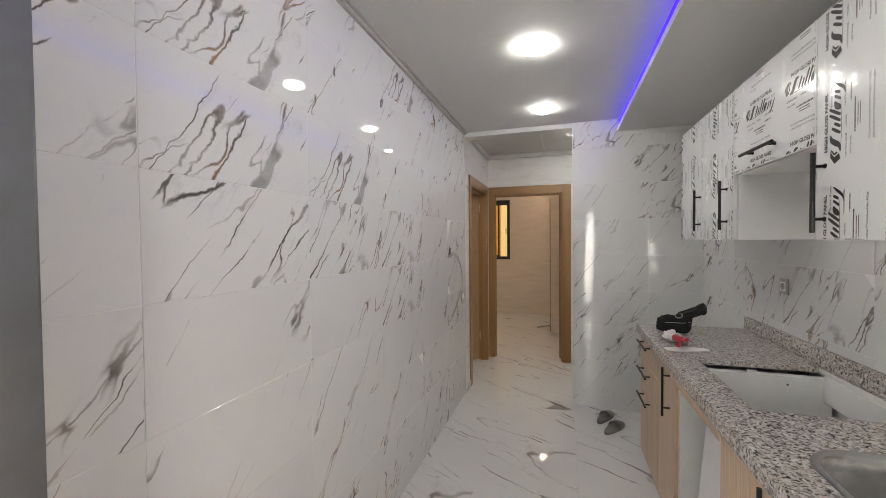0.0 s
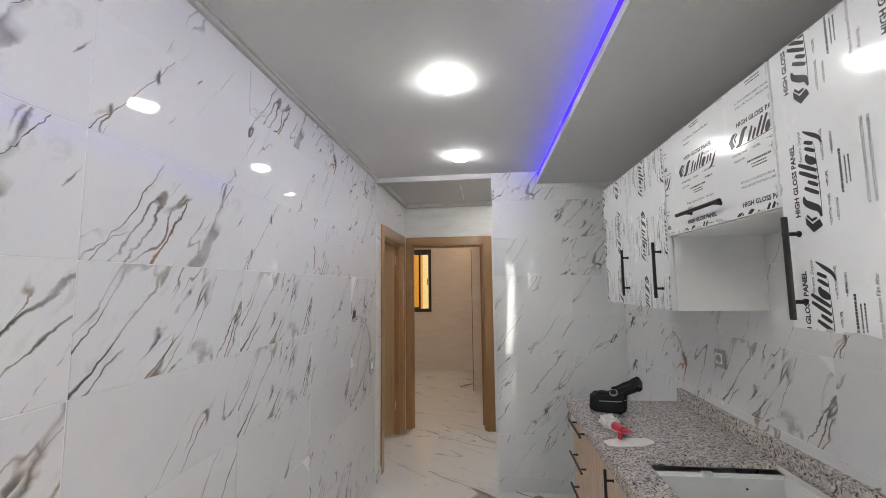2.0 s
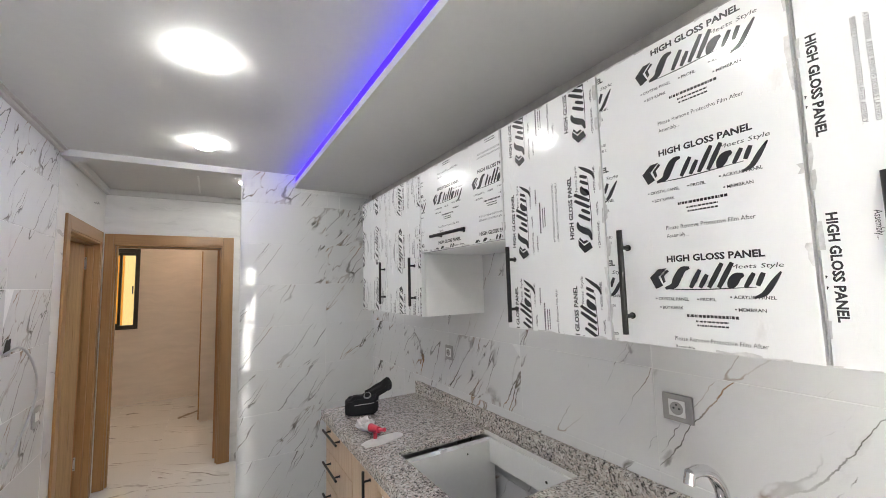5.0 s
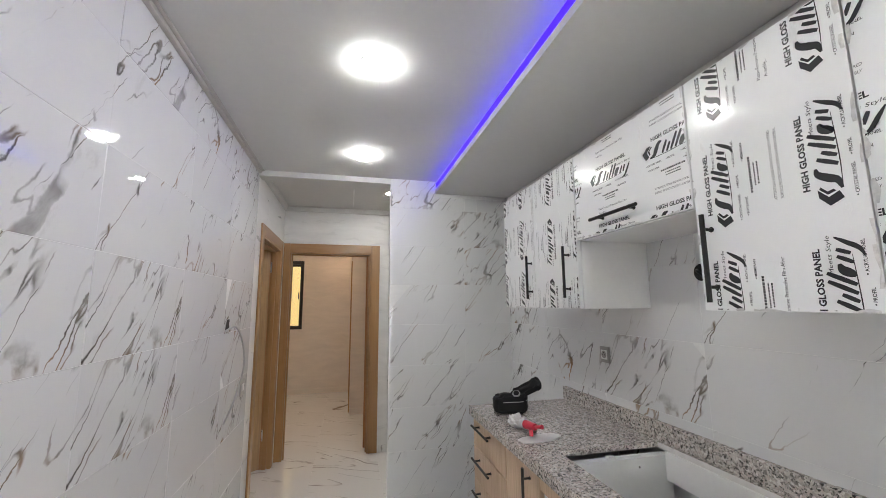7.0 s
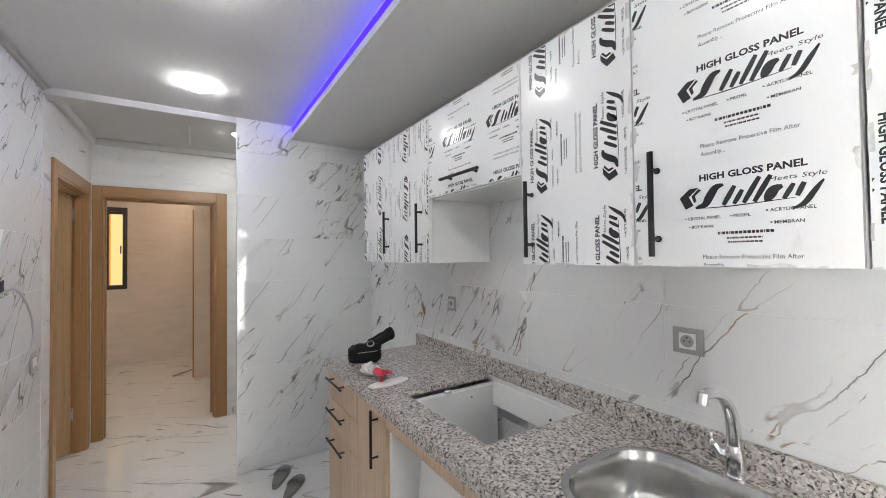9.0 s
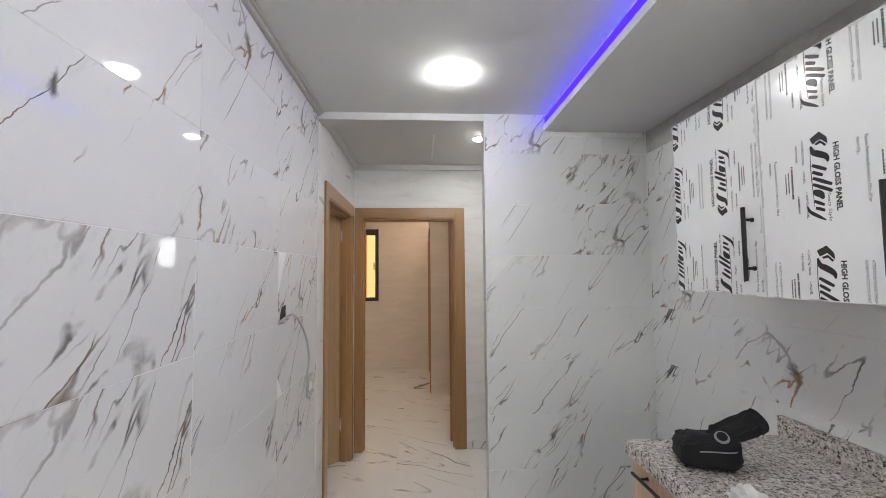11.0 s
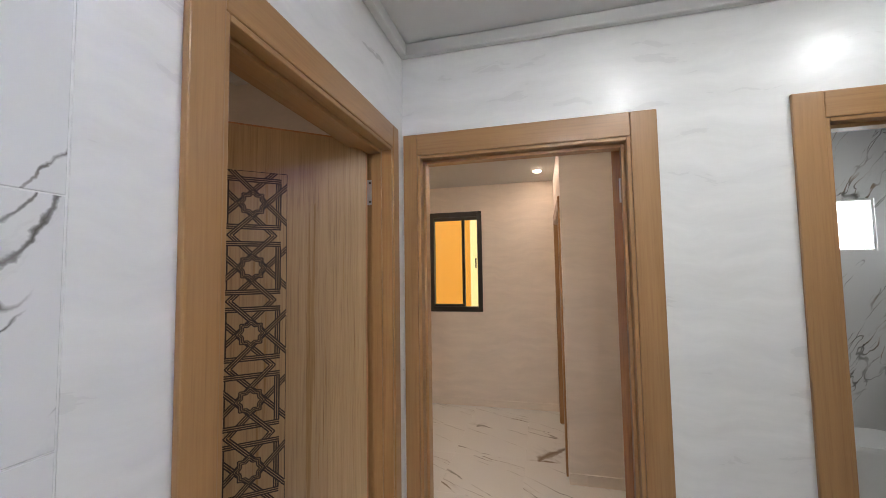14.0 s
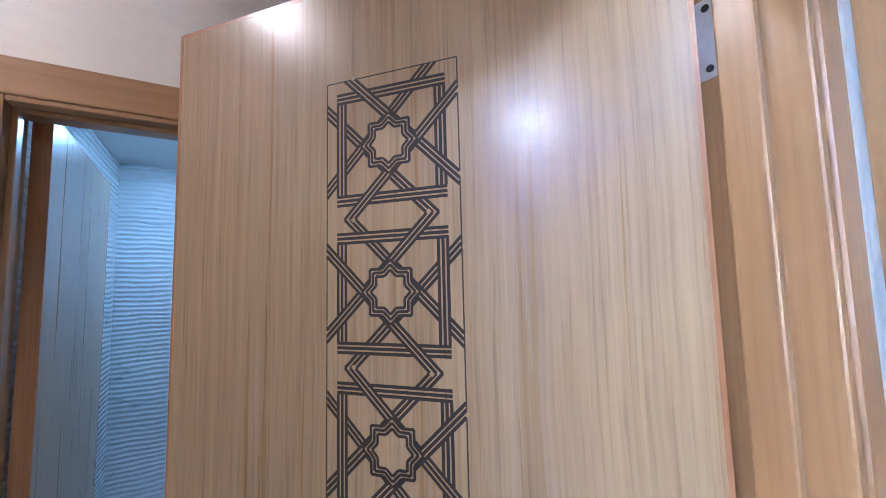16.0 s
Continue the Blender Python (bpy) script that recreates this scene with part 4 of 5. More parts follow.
wall_unit("wall_cabinet", 0.764, 1.530, Z0, Z1, "white double wall cabinet with large printed film on its doors",
          [(1.147, 1.530, 90, 0.052, -0.040, ((XU, 1.485, 1.505), (XU, 1.485, 1.742))), (0.764, 1.147, 0, 0.143, 0.180, ((XU, 1.090, 1.505), (XU, 1.090, 1.742)))])
wall_unit("wall_cabinet", 0.0, 0.760, Z0, Z1, "white double wall cabinet with filmed doors near the entrance",
          [(0.38, 0.760, -90, 0.012, 0.242, ((XU, 0.672, 1.535), (XU, 0.672, 1.772))), (0.0, 0.38, 0, 0.1, 0.2, None)])

# ---- lamps ----
def round_lamp(r, material, label):
    """A shallow round ceiling lamp: white rim and a domed diffuser; hangs below z = 0."""
    t = thing("ceiling_lamp", pose(0, 0, 0), label, "ceiling lamp", "round ceiling lamps")
    bm = bmesh.new()
    bmesh.ops.create_cone(bm, cap_ends=True, segments=40, radius1=r * 1.0, radius2=r * 1.06, depth=0.007, matrix=Matrix.Translation((0, 0, -0.0035)))
    part("mount", bm, M_PLASTIC, t, smooth=True)
    bm = bmesh.new()
    rows = [(r * 0.99, -0.0075), (r * 0.985, -0.020), (r * 0.93, -0.027), (r * 0.75, -0.032), (r * 0.45, -0.035)]
    loops = [[bm.verts.new((a * math.cos(2 * math.pi * k / 32), a * math.sin(2 * math.pi * k / 32), z)) for k in range(32)] for a, z in rows]
    for a, b in zip(loops, loops[1:]):
        for k in range(32):
            bm.faces.new((a[k], a[(k + 1) % 32], b[(k + 1) % 32], b[k]))
    tip = bm.verts.new((0, 0, -0.0362))
    for k in range(32):
        bm.faces.new((loops[-1][k], loops[-1][(k + 1) % 32], tip))
    part("diffuser", bm, material, t, "glowing white diffuser", True)
    return t


lamp = round_lamp(0.057, M_LAMP, "round white LED ceiling lamp, switched on")
lamp.matrix_world = pose(-0.086, 2.19, ZC - 0.0005)
for y in (3.222, 1.16):
    copy_thing(lamp, pose(-0.084, y, ZC - 0.0005))


def spot(material, x, y, z, label):
    t = thing("spotlight", pose(x, y, z), label, "spotlight", "recessed spotlights")
    bm = bmesh.new()
    bmesh.ops.create_cone(bm, cap_ends=True, segments=28, radius1=0.042, radius2=0.046, depth=0.008, matrix=Matrix.Translation((0, 0, -0.004)))
    part("ring", bm, M_PLASTIC, t, smooth=True)
    bm = bmesh.new()
    bmesh.ops.create_cone(bm, cap_ends=True, segments=24, radius1=0.030, radius2=0.036, depth=0.005, matrix=Matrix.Translation((0, 0, -0.0108)))
    part("lens", bm, material, t, "glowing lens", True)
    return t


spot(M_SPOT, 0.19, 4.205, 2.5495, "small recessed hall spotlight, switched on")
spot(M_SPOT, 1.0, 4.40, 2.5495, "small recessed hall spotlight, switched on")
spot(M_DIMWARM, -0.29, 7.45, 2.5995, "small recessed room spotlight, switched on")
# unseen extra spot, added only to light the beige room more evenly
spot(M_WARMSPOT, -1.35, 6.45, 2.5995, "small recessed room spotlight, switched on")
spot(M_WARMSPOT, -0.48, 5.55, 2.5995, "small recessed room spotlight, switched on")
spot(M_COLD, -3.3, 4.25, 2.4195, "small recessed bathroom spotlight with cold light")
# fill lamp added for the light that spills in from the hall
spot(M_DIMWARM, -1.45, 3.4, 2.7595, "unseen fill spotlight added to brighten the vestibule")
spot(M_SPOT, 1.4, 5.9, 2.5995, "small recessed toilet spotlight, switched on")

# ---- window of the far room, with glowing backdrops for the sunlit yard walls ----
win = thing("window_1", pose(-1.60, YF, 1.09), "black aluminium sliding window onto a yellow sunlit yard", "window", kind="structure")
ww, wh = 0.645, 1.2
part("frame", boxes((0, -0.012, 0, 0.055, 0.07, wh), (ww - 0.055, -0.012, 0, ww, 0.07, wh), (0.055, -0.012, 0, ww - 0.055, 0.07, 0.06), (0.055, -0.012, wh - 0.06, ww - 0.055, 0.07, wh), bevel=0.003), M_GUN, win)
part("sash", boxes((0.40, 0.005, 0.06, 0.432, 0.05, wh - 0.06), (0.055, 0.005, 0.06, 0.40, 0.03, 0.09), (0.055, 0.005, wh - 0.10, ww - 0.055, 0.03, wh - 0.06), (0.56, 0.0, 0.52, 0.575, 0.012, 0.64), bevel=0.002), M_GUN, win)
for a, b in ((0.055, 0.40), (0.432, ww - 0.055)):
    g = part("pane", boxes((a, 0.036, 0.06, b, 0.040, wh - 0.06)), M_GLASS, win)
    g.visible_shadow = False
solid("backdrop_yard_wall", boxes((-3.2, YF + 1.3, 0.2, -1.33, YF + 1.32, 3.6)), M_YELLOW, "glowing yellow backdrop for the sunlit wall across the yard", "wall", "structure")
solid("backdrop_yard_wall_pale", boxes((-1.33, YF + 1.3, 0.2, 1.0, YF + 1.32, 3.6)), M_PALEYELLOW, "pale glowing backdrop for the sunlit wall across the yard", "wall", "structure")

# ---- glazed door behind the entrance ----
gd = thing("window_2", pose(0.45, YB - 0.08, 0.12), "narrow glazed door letting in daylight", "window", kind="structure")
part("frame", boxes((0, 0, 0, 0.05, 0.05, 1.98), (0.22, 0, 0, 0.27, 0.05, 1.98), (0.05, 0, 0, 0.22, 0.05, 0.06), (0.05, 0, 1.92, 0.22, 0.05, 1.98), (0.05, 0, 0.9, 0.22, 0.05, 0.97), bevel=0.003), M_PLASTIC, gd)
for a, b in ((0.06, 0.9), (0.97, 1.92)):
    g = part("pane", boxes((0.05, 0.022, a, 0.22, 0.026, b)), M_GLASS, gd)
    g.visible_shadow = False
solid("backdrop_daylight", boxes((-0.4, YB - 0.62, -0.1, 1.5, YB - 0.6, 2.6)), M_DAY, "bright daylight outside the glazed door", "sky", "structure")

# unseen large window and glowing sheet, added as fill light from the left
ew = thing("window_4", pose(-2.9, -0.95, 0.3, 0, 0, 90), "unseen large white window added to let in fill light", "window", kind="structure")
part("frame", boxes((0, 0.03, 0, 0.06, 0.08, 1.9), (1.44, 0.03, 0, 1.5, 0.08, 1.9), (0.06, 0.03, 0, 1.44, 0.08, 0.06), (0.06, 0.03, 1.84, 1.44, 0.08, 1.9), (0.72, 0.03, 0.06, 0.78, 0.08, 1.84), bevel=0.003), M_PLASTIC, ew)
for a, b in ((0.06, 0.72), (0.78, 1.44)):
    g = part("pane", boxes((a, 0.05, 0.06, b, 0.054, 1.84)), M_GLASS, ew)
    g.visible_shadow = False
solid("backdrop_daylight_side", boxes((-3.5, -1.6, 0.0, -3.48, 1.2, 2.9)), M_SIDEFILL, "unseen glowing sheet added to brighten the cabinet fronts", "sky", "structure")

# toilet window; the pane itself glows in place of daylight behind it
tw = thing("window_3", pose(1.86, 6.91, 1.67), "small frosted toilet window, bright with daylight", "window", kind="structure")
part("frame", boxes((0, 0, 0, 0.015, 0.05, 0.39), (0.245, 0, 0, 0.26, 0.05, 0.39), (0.015, 0, 0, 0.245, 0.05, 0.015), (0.015, 0, 0.375, 0.245, 0.05, 0.39), (0.015, 0, 0.06, 0.245, 0.04, 0.068), bevel=0.003), M_PLASTIC, tw)
part("pane", boxes((0.015, 0.02, 0.015, 0.245, 0.026, 0.375)), M_DAYPANE, tw, "frosted pane glowing in place of daylight")

# ---- entrance post ----
jamb = solid("entrance_door_frame", boxes((XL + 0.001, 0.31, 0, -0.60, 0.388, ZC - 0.045), (XL + 0.001, 0.3885, 0, -0.66, 0.418, ZC - 0.045), bevel=0.004), M_GREYDOOR, "grey painted metal frame of the kitchen entrance", "door frame")

# ---- sockets, switches, holes ----
def socket(name, m, label, w=0.086, h=0.086, plug=True):
    """A wall plate in the xz plane facing -y."""
    t = thing(name, m, label, "socket")
    part("plate", boxes((-w / 2, -0.009, -h / 2, w / 2, 0, h / 2), bevel=0.003), M_SILVER, t, "silver-grey plate")
    ins = part("insert", boxes((-0.0235, -0.0115, -0.0235, 0.0235, -0.0092, 0.0235), bevel=0.001), M_PLASTIC, t, "white insert")
    if plug:
        bm = bmesh.new()
        bmesh.ops.create_cone(bm, cap_ends=True, segments=28, radius1=0.0185, radius2=0.0185, depth=0.001, matrix=pose(0, -0.0121, 0, 90))
        part("well", bm, M_SILVER, ins, smooth=True)
        bm = bmesh.new()
        for x, z in ((-0.008, 0.0), (0.008, 0.0), (0, 0.0105)):
            rod(bm, (x, -0.0126, z), (x, -0.0134, z), 0.0027, 12)
        part("pin_hole", bm, M_INK, ins)
    else:
        part("rocker", boxes((-0.019, -0.0145, -0.021, 0.019, -0.0117, 0.021), bevel=0.001), M_PLASTIC, ins)
    return t


socket("wall_socket", pose(XR - 0.0005, 1.197, 1.249, 0, 0, -90), "square socket with a silver plate over the sink", 0.086, 0.078)
socket("wall_socket", pose(XR - 0.0005, 2.469, 1.240, 0, 0, -90), "small socket with a silver plate above the counter", 0.074, 0.082)
socket("light_switch", pose(XL + 0.0005, 3.572, 0.967, 0, 0, 90), "silver light switch on the tiled wall", 0.092, 0.108, False)


def torn_hole(name, m, rx, rz, seed, label):
    """A ragged hole chiselled into a tile: flat face coloured dark for its shaded depth, with a rim of crumbs."""
    rng = random.Random(seed)
    t = thing(name, m, label, "wall hole")
    corners = [(-rx, -rz), (rx, -rz * 1.15), (rx * 1.02, rz), (-rx * 0.2, rz * 1.05)]
    rim = []
    for (ax, az), (bx, bz) in zip(corners, corners[1:] + corners[:1]):
        for k in range(7):
            f = k / 7
            rim.append((ax + (bx - ax) * f + rng.uniform(-0.0035, 0.0035), az + (bz - az) * f + rng.uniform(-0.0035, 0.0035)))
    n = len(rim)
    bm = bmesh.new()
    vs = [bm.verts.new((x, -0.0012, z)) for x, z in rim]
    inn = [bm.verts.new((x * 0.8, -0.0007, z * 0.8)) for x, z in rim]
    for k in range(n):
        bm.faces.new((vs[k], vs[(k + 1) % n], inn[(k + 1) % n], inn[k]))
    bm.faces.new(inn)
    part("cavity", bm, M_HOLE, t)
    bm = bmesh.new()
    for k in range(30):
        c = Vector((rng.uniform(-rx, rx), -0.002, -rz * (1.0 + rng.uniform(-0.35, 0.05))))
        bmesh.ops.create_icosphere(bm, subdivisions=1, radius=rng.uniform(0.002, 0.006), matrix=Matrix.Translation(c))
    part("rim", bm, M_CEMENT, t, "crumbled cement rim")
    return t


torn_hole("wire_hole", pose(XL, 3.158, 1.388, 0, 0, 90), 0.041, 0.036, 3, "ragged black wiring hole broken into the tiled wall")
bm = tube(bmesh.new(), smooth_line([(XL + 0.003, 3.128, 1.360), (XL + 0.022, 3.150, 1.376), (XL + 0.042, 3.190, 1.381), (XL + 0.046, 3.286, 1.326), (XL + 0.048, 3.376, 1.230), (XL + 0.048, 3.402, 1.135), (XL + 0.046, 3.372, 1.065), (XL + 0.042, 3.30, 0.985), (XL + 0.03, 3.22, 0.90), (XL + 0.012, 3.18, 0.84)], 8), 0.0055, 10)
solid("cable", bm, M_CABLE, "grey cable hanging in a loop out of the wall hole", "cable", smooth=True)
hood = thing("vent_hole", pose(XR, 1.855, 1.62, 0, 0, -90), "round unfinished hole with dark cables in the wall tiles", "wall hole")
bm = bmesh.new()
# flat disc, its dark colour standing for the shade inside
rod(bm, (0, -0.0008, 0), (0, -0.0016, 0), 0.033, 28)
part("cavity", bm, M_HOLE, hood, smooth=True)
bm = tube(bmesh.new(), smooth_line([(-0.015, -0.004, 0.01), (0.0, -0.022, 0.004), (0.012, -0.018, -0.006), (0.006, -0.004, -0.016)], 5), 0.005, 8)
part("cable", bm, M_BLACK, hood, smooth=True)
for x, low in ((0.765, 2.285), (0.868, 2.28)):
    bm = tube(bmesh.new(), smooth_line([(x, YS - 0.001, 2.385), (x + 0.003, YS - 0.0018, 2.34), (x + 0.002, YS - 0.0018, low)], 5), 0.0042, 8, 0.5)
    solid("filler_run", bm, M_GROUT, "white run of filler dried on the tiled partition", "filler run", smooth=True, group="filler runs")
bm = bmesh.new()
lo, hi, lo_back, hi_back = [], [], [], []
for k in range(41):
    x = 0.56 + 0.57 * k / 40
    edge = 2.384 + 0.016 * noise.noise(Vector((x * 9, 0, 0))) + 0.008 * noise.noise(Vector((x * 37, 3, 0)))
    for y, low, high in ((YS - 0.0030, lo, hi), (YS - 0.0008, lo_back, hi_back)):
        low.append(bm.verts.new((x, y, edge)))
        high.append(bm.verts.new((x, y, 2.4145)))
for k in range(40):
    for a, b in ((lo, hi), (hi, hi_back), (hi_back, lo_back), (lo_back, lo)):
        bm.faces.new((a[k], a[k + 1], b[k + 1], b[k]))
solid("plaster_smear", bm, M_GROUT, "smear of white filler on the tiles under the lowered ceiling", "smear")

# ---- things on the counter ----
bag = thing("waist_bag", pose(0.70, 2.68, CT + 0.001, 0, 0, -18), "black nylon waist bag lying open on the granite counter", "bag")
bm = bmesh.new()
bmesh.ops.create_icosphere(bm, subdivisions=4, radius=1.0)
for v in bm.verts:
    x, y, z = v.co
    s = 1 + 0.14 * noise.noise(v.co * 1.9) + 0.08 * noise.noise(v.co * 5.5)
    q = [math.copysign(abs(c) ** 0.48, c) for c in (x, y, z)]
    v.co = (q[0] * 0.090 * s, q[1] * 0.064 * s, max(0.0, (q[2] * 0.5 + 0.5) * (0.098 + 0.016 * x) * s))
part("body", bm, M_CLOTH, bag, smooth=True)
bm = bmesh.new()
bmesh.ops.create_icosphere(bm, subdivisions=4, radius=1.0)
for v in bm.verts:
    x, y, z = v.co
    q = [math.copysign(abs(c) ** 0.6, c) for c in (x, y, z)]
    v.co = (q[0] * 0.088, q[1] * 0.044 * (1 + 0.2 * x) + 0.006 * noise.noise(v.co * 3.1), q[2] * 0.010 + 0.018 * noise.noise(v.co * 2.3))
part("flap", bm, M_CLOTH, bag, "raised black flap", True, at=pose(0.085, 0.0, 0.120, 20, -27, 0))
bm = bmesh.new()
bmesh.ops.create_cone(bm, cap_ends=True, segments=24, radius1=0.021, radius2=0.019, depth=0.006)
part("badge", bm, M_SILVER, bag, "small round silver badge", True, at=pose(0.028, -0.046, 0.106, 38, -14, 0))
bm = bmesh.new()
bmesh.ops.create_cone(bm, cap_ends=True, segments=24, radius1=0.015, radius2=0.014, depth=0.003)
part("badge_centre", bm, M_CLOTH, bag, "", True, at=pose(0.0275, -0.0485, 0.1095, 38, -14, 0))
bm = tube(bmesh.new(), smooth_line([(-0.05, -0.066, 0.062), (0.0, -0.068, 0.066), (0.05, -0.066, 0.068), (0.086, -0.045, 0.074)], 6), 0.002, 8)
part("zip", bm, M_SILVER, bag, "pale zip line", True)

bm = bmesh.new()
pts = []
for k in range(36):
    a = 2 * math.pi * k / 36
    pts.append((0.042 * math.copysign(abs(math.cos(a)) ** 0.7, math.cos(a)) + 0.006 * noise.noise(Vector((a * 2, 1, 0))), 0.105 * math.sin(a) + 0.008 * noise.noise(Vector((a * 2, 5, 0)))))
lo = [bm.verts.new((x, y, 0)) for x, y in pts]
hi = [bm.verts.new((x, y, 0.003 + 0.003 * abs(noise.noise(Vector((x * 30, y * 30, 0)))))) for x, y in pts]
for k in range(36):
    bm.faces.new((lo[k], lo[(k + 1) % 36], hi[(k + 1) % 36], hi[k]))
bm.faces.new(hi)
bm.faces.new(lo[::-1])
paper = solid("paper_pad", bm, M_PAPER, "flat white paper pad lying on the counter", "paper")
paper.matrix_world = pose(0.654, 2.262, CT + 0.001, 0, 0, -80)
crumple = bmesh.new()
bmesh.ops.create_icosphere(crumple, subdivisions=4, radius=1.0)
for v in crumple.verts:
    s = 1 + 0.35 * noise.noise(v.co * 2.2) + 0.18 * noise.noise(v.co * 6)
    v.co = (v.co.x * 0.036 * s, v.co.y * 0.046 * s, max(0, (v.co.z * 0.5 + 0.45) * 0.056 * s))
wrap = solid("plastic_bag", crumple, M_PAPER, "crumpled translucent white plastic bag on the counter", "plastic bag", smooth=True)
wrap.matrix_world = pose(0.628, 2.432, CT + 0.001, 0, 0, 20)
toy = thing("silicone_gun", pose(0.622, 2.318, CT + 0.007, 0, 0, 0), "small red plastic tool with a white cap beside paper", "tool")
part("cartridge", rod(bmesh.new(), (0, 0.045, 0.032), (0, 0.01, 0.036), 0.020, 20, 0.022), M_PLASTIC, toy, "white cap", True)
bm = rod(bmesh.new(), (0, 0.0095, 0.036), (0.01, -0.06, 0.044), 0.019, 18, 0.014)
rod(bm, (0.01, -0.06, 0.044), (0.02, -0.105, 0.056), 0.006, 12, 0.009)
part("barrel", bm, M_RED, toy, "red barrel", True)
part("grip", rod(bmesh.new(), (0.005, -0.03, 0.036), (0.002, -0.036, 0.0), 0.009, 12), M_RED, toy, "red grip", True)
bm = bmesh.new()
bmesh.ops.create_icosphere(bm, subdivisions=3, radius=0.026)
for v in bm.verts:
    v.co = (v.co.x * 0.8 + 0.028, v.co.y * 1.5 + 0.012, max(0, v.co.z * 0.6 + 0.014))
part("base", bm, M_RUBBER, toy, "dark lower part", True)


# ---- slippers on the floor ----
def slipper():
    """A rubber slide: a rounded sole with a broad strap; toe towards +y."""
    t = thing("slipper", pose(0, 0, 0), "worn olive-grey rubber slide on the tiled floor", "slipper", "pair of slippers")

    def outline(s, z):
        return [(s * (0.047 + 0.008 * math.sin(a) - 0.006 * math.cos(2 * a)) * math.cos(a) + 0.004 * math.sin(2 * a), s * 0.135 * math.sin(a), z) for a in [2 * math.pi * k / 32 for k in range(32)]]

    bm = bmesh.new()
    loops = [[bm.verts.new(p) for p in outline(s, z)] for s, z in ((0.93, 0), (1.0, 0.006), (1.0, 0.022), (0.95, 0.028))]
    for a, b in zip(loops, loops[1:]):
        for k in range(32):
            bm.faces.new((a[k], a[(k + 1) % 32], b[(k + 1) % 32], b[k]))
    bm.faces.new(loops[-1])
    bm.faces.new(loops[0][::-1])
    part("sole", bm, M_RUBBER, t, smooth=True)
    bm = bmesh.new()
    top = [[bm.verts.new(p) for p in outline(s, z)] for s, z in ((0.9, 0.0282), (0.86, 0.0265))]
    for k in range(32):
        bm.faces.new((top[0][k], top[0][(k + 1) % 32], top[1][(k + 1) % 32], top[1][k]))
    bm.faces.new(top[1])
    part("footbed", bm, M_RUBBER_IN, t, "paler worn footbed", True)
    bm = bmesh.new()
    rows = []
    for j in range(9):
        y = 0.012 + 0.062 * j / 8
        w = 0.050 - 0.006 * j / 8
        h = 0.062 - 0.012 * j / 8
        for r, store in ((1.0, 0), (0.9, 1)):
            rows.append([bm.verts.new((w * r * math.cos(math.pi * k / 14), y, 0.018 + (h - 0.018) * r * math.sin(math.pi * k / 14))) for k in range(15)])
    for j in range(8):
        for o in (0, 1):
            a, b = rows[2 * j + o], rows[2 * j + 2 + o]
            for k in range(14):
                bm.faces.new((a[k], a[k + 1], b[k + 1], b[k]))
    for a, b in ((rows[0], rows[1]), (rows[-2], rows[-1])):
        for k in range(14):
            bm.faces.new((a[k], a[k + 1], b[k + 1], b[k]))
    part("strap", bm, M_RUBBER, t, "broad rubber strap", True)
    return t


sl = slipper()
sl.matrix_world = pose(0.392, 3.48, 0.0005, 0, 0, -27)
copy_thing(sl, pose(0.441, 3.305, 0.0005, 0, 0, -33))

# ---- toilet ----
wc = thing("toilet", pose(1.83, 6.60, 0.0, 0, 0, -90), "white ceramic toilet with a cistern, lid closed", "toilet")
bm = bmesh.new()
loops = []
for s, z in ((0.62, 0.0), (0.64, 0.15), (0.78, 0.28), (1.0, 0.38), (1.0, 0.40)):
    loops.append([bm.verts.new((p[0], p[1], z)) for p in rounded(0, -0.05, 0.18 * s, 0.24 * s, 0.15 * s, 8)])
for a, b in zip(loops, loops[1:]):
    for k in range(len(a)):
        bm.faces.new((a[k], a[(k + 1) % len(a)], b[(k + 1) % len(a)], b[k]))
bm.faces.new(loops[-1])
bm.faces.new(loops[0][::-1])
part("bowl", bm, M_CERAMIC, wc, smooth=True)
bm = bmesh.new()
a = [bm.verts.new((p[0], p[1], 0.402)) for p in rounded(0, -0.05, 0.185, 0.245, 0.155, 8)]
b = [bm.verts.new((p[0], p[1], 0.43)) for p in rounded(0, -0.05, 0.183, 0.243, 0.153, 8)]
for k in range(len(a)):
    bm.faces.new((a[k], a[(k + 1) % len(a)], b[(k + 1) % len(a)], b[k]))
bm.faces.new(b)
bm.faces.new(a[::-1])
part("lid", bm, M_PLASTIC, wc, "closed white lid", True)
c = part("cistern", boxes((-0.18, 0.19, 0.40, 0.18, 0.335, 0.78), bevel=0.02), M_CERAMIC, wc, smooth=True)
part("sticker", boxes((-0.10, 0.1885, 0.58, -0.01, 0.1898, 0.63)), plain("blue_sticker", (0.05, 0.2, 0.6), 0.4), c, "blue sticker")

bm = tube(bmesh.new(), smooth_line([(1.62, 6.86, 0.98), (1.66, 6.85, 0.985), (1.70, 6.87, 0.93), (1.72, 6.885, 0.86)], 5), 0.012, 12)
solid("bidet_spray", bm, M_CHROME, "chrome hand spray hanging on the toilet wall", "spray", smooth=True)

vent = thing("ceiling_vent", pose(2.02, 6.79, 2.5995), "round grey extractor vent in the toilet ceiling", "vent")
bm = bmesh.new()
bmesh.ops.create_cone(bm, cap_ends=True, segments=32, radius1=0.085, radius2=0.095, depth=0.012, matrix=Matrix.Translation((0, 0, -0.006)))
part("ring", bm, M_PLASTIC, vent, smooth=True)
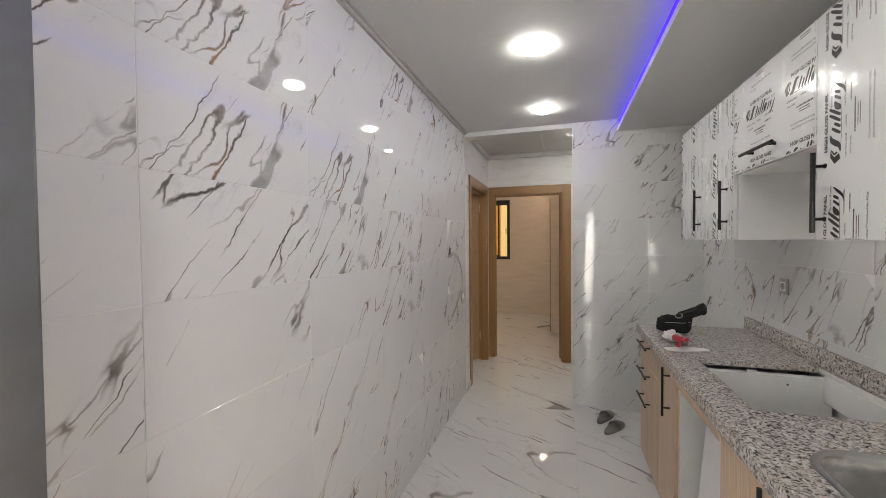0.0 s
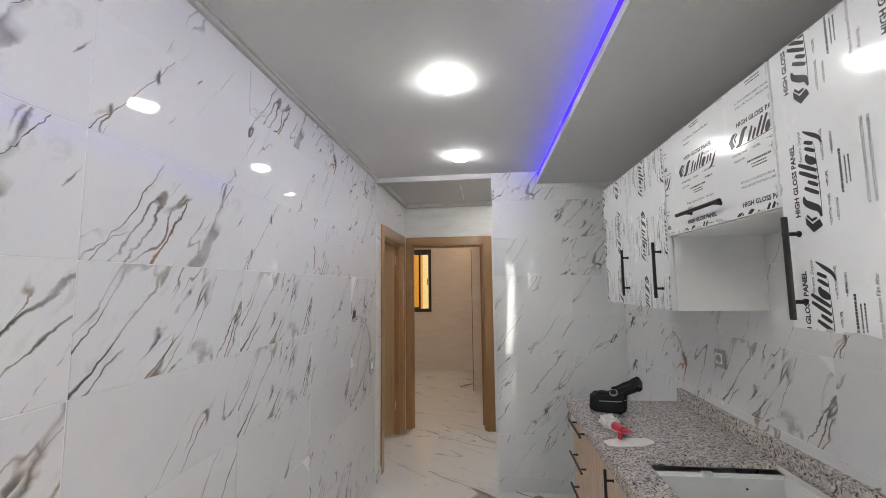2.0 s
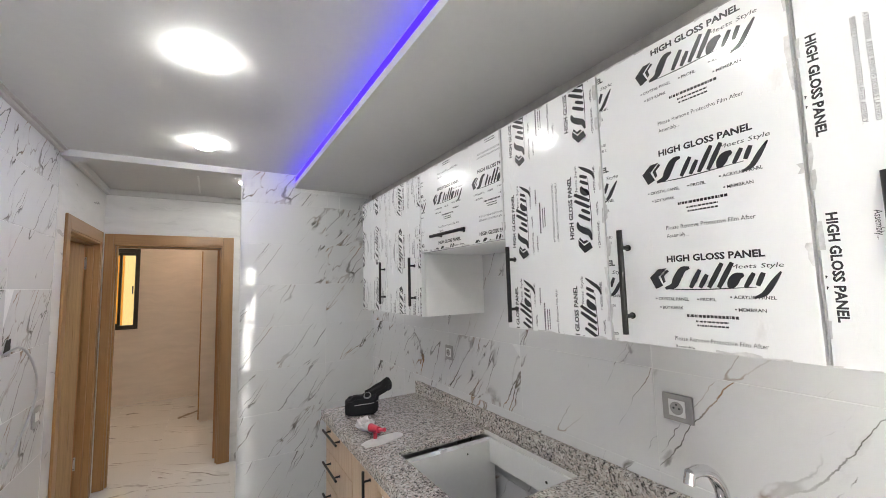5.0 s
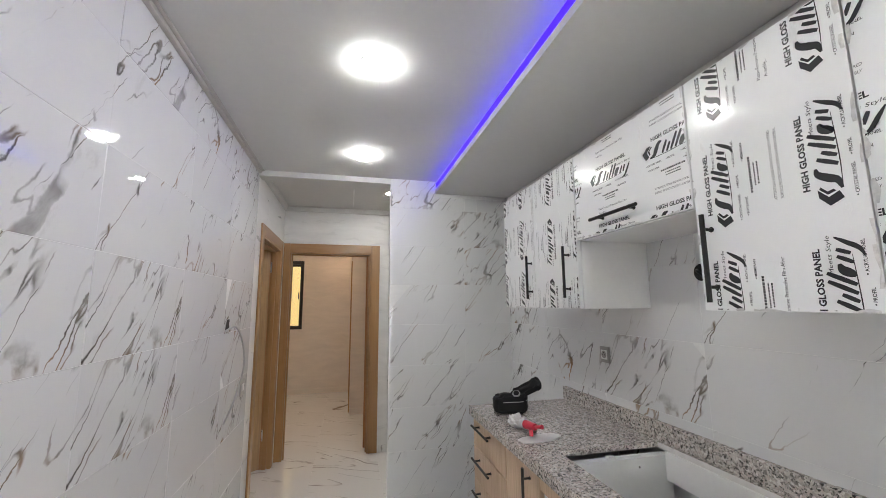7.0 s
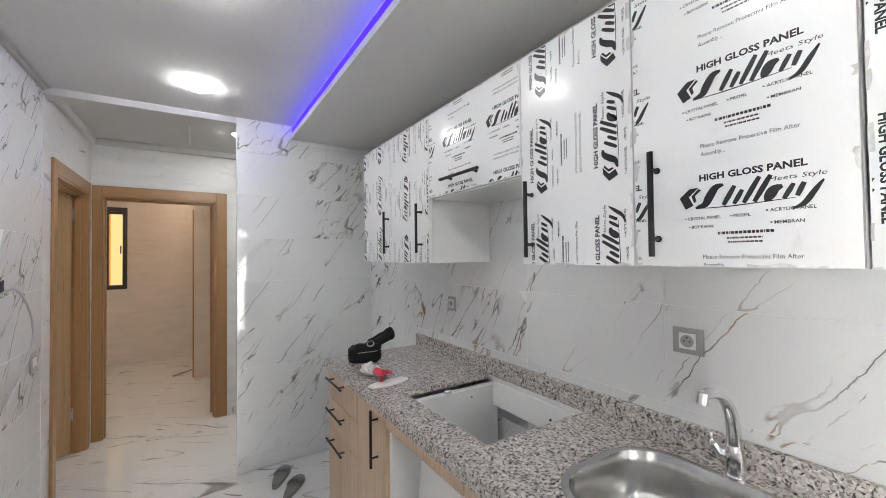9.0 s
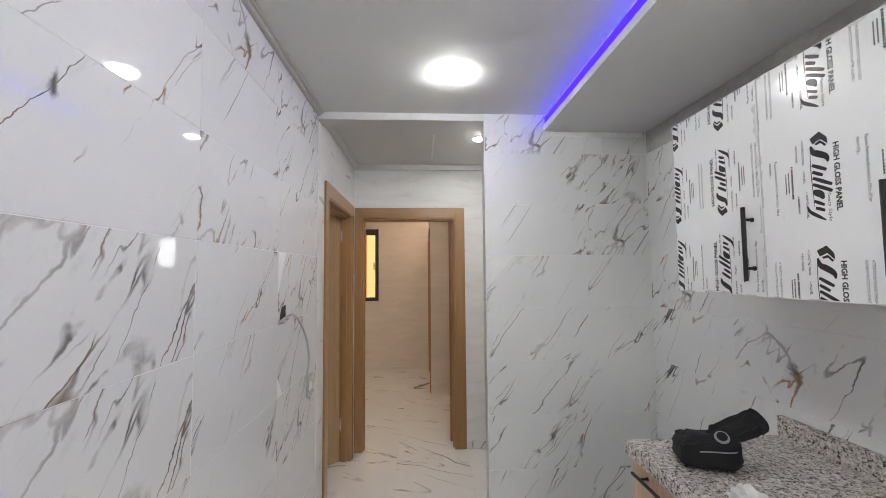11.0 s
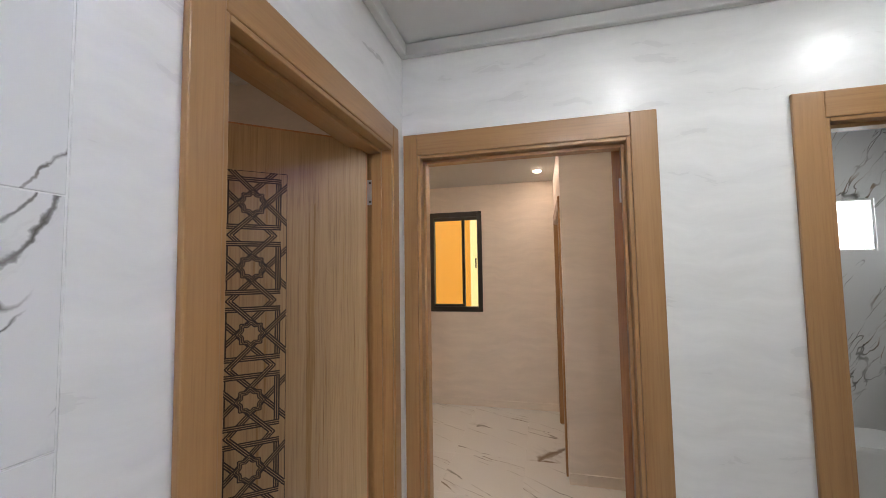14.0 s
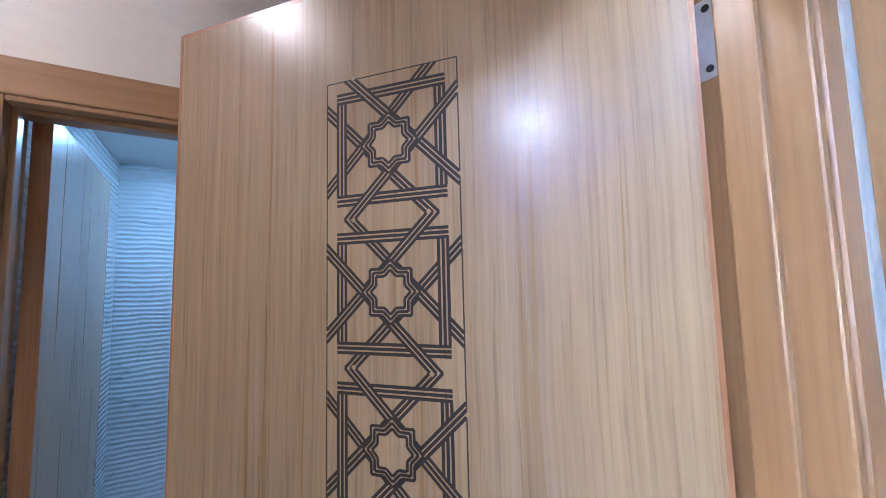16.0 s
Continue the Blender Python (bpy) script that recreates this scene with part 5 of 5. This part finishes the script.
for k in range(7):
    y = -0.06 + 0.02 * k
    half = math.sqrt(0.075 ** 2 - y * y)
    part("slat", boxes((-half, y - 0.005, -0.018, half, y + 0.005, -0.0125), bevel=0.001), M_SILVER, vent)

# ---- skirting ----
def skirting(rows, label):
    for r in rows:
        solid("baseboard", boxes(r, bevel=0.002), M_WARM if r[1] > 5.5 else M_FLOOR, label, "baseboard", "structure")


skirting([(-1.75, YF - 0.012, 0, -0.135, YF - 0.0005, 0.08), (0.0, 6.428, 0, 0.5, 6.4395, 0.08), (-0.118, 6.428, 0, -0.0005, 6.4395, 0.08), (0.1725, YE - 0.012, 0, 0.574, YE - 0.0005, 0.07), (XL + 0.0005, YS + 0.03, 0, XL + 0.012, 3.865, 0.07)], "low marble-look tile skirting along the wall")

# ---- tiles of walls and floors ----
cols_left = [0.419] + [YS + 0.022 - TW * k for k in range(5, -1, -1)]
tile_wall(wall_left, pose(XL, 0, 0, 0, 0, 90), cols_left, ROWS)
tile_wall(partition, pose(0, YS, 0), [0.146, 0.757, XR], ROWS[:-1] + [ZC - 0.003])
cols_right = [-(YS - TW * k) for k in range(0, 9)]
tile_wall(wall_right, pose(XR, 0, 0, 0, 0, -90), cols_right, ROWS[:-1])
solid("trim_cement_band", boxes((XR - 0.0004, YB, ROWS[-2] + 0.002, XR + 0.0011, YS - 0.004, ZS - 0.001)), M_CEMENT, "strip of bare grey filler above the wall tiles", "filler", "structure")
solid("trim_tile_edge", boxes((0.1445, YS - 0.001, 0, 0.1495, YS + 0.010, ZB - 0.001)), M_PLASTIC, "thin white edge bead at the partition's corner", "trim", "structure")


def floor_tiles(x_lines, y_lines, gap=0.001):
    rng = random.Random(5)
    for x0, x1 in zip(x_lines, x_lines[1:]):
        for y0, y1 in zip(y_lines, y_lines[1:]):
            ob = new("floor_tile", tile_mesh(x1 - x0 - gap, y1 - y0 - gap, name="floor_tile", material=M_FLOORV))
            ob.parent = ground
            ob.matrix_local = pose((x0 + x1) / 2, (y0 + y1) / 2, 0, -90, 0, 0) @ pose(0, 0, 0, 0, rng.choice((0, 180)), 0)


M_FLOORV = marble("porcelain_floor_slab", (0, 60, 0), (0.76, 0.755, 0.745), 0.13, 0.06, 0.55, 0.4, False, (0.21, 0.195, 0.175), 2.2, 11.0, 0.45)
floor_tiles([-2.9, -2.3, -1.7, -1.1, -0.858], [YB, -0.65, -0.05, 0.55, 0.9])
floor_tiles([-0.858, -0.45, 0.15, 0.75, 1.15], [YB + 0.6 * k for k in range(0, 9)] + [YE])
floor_tiles([-1.75, -1.05, -0.45, 0.15, 0.75, 1.35, 1.95, 2.6], [YE, 5.535, 6.135, 6.735, 7.335, YF])
floor_tiles([1.15, 1.95, 2.6], [YS, 4.3, YE])
floor_tiles([-2.08, -1.46, -0.858], [3.0, 3.6, 4.2, 4.8, 5.1])
floor_tiles([-3.86, -3.26, -2.66, -2.08], [3.68, 4.28, 4.88, 5.1])
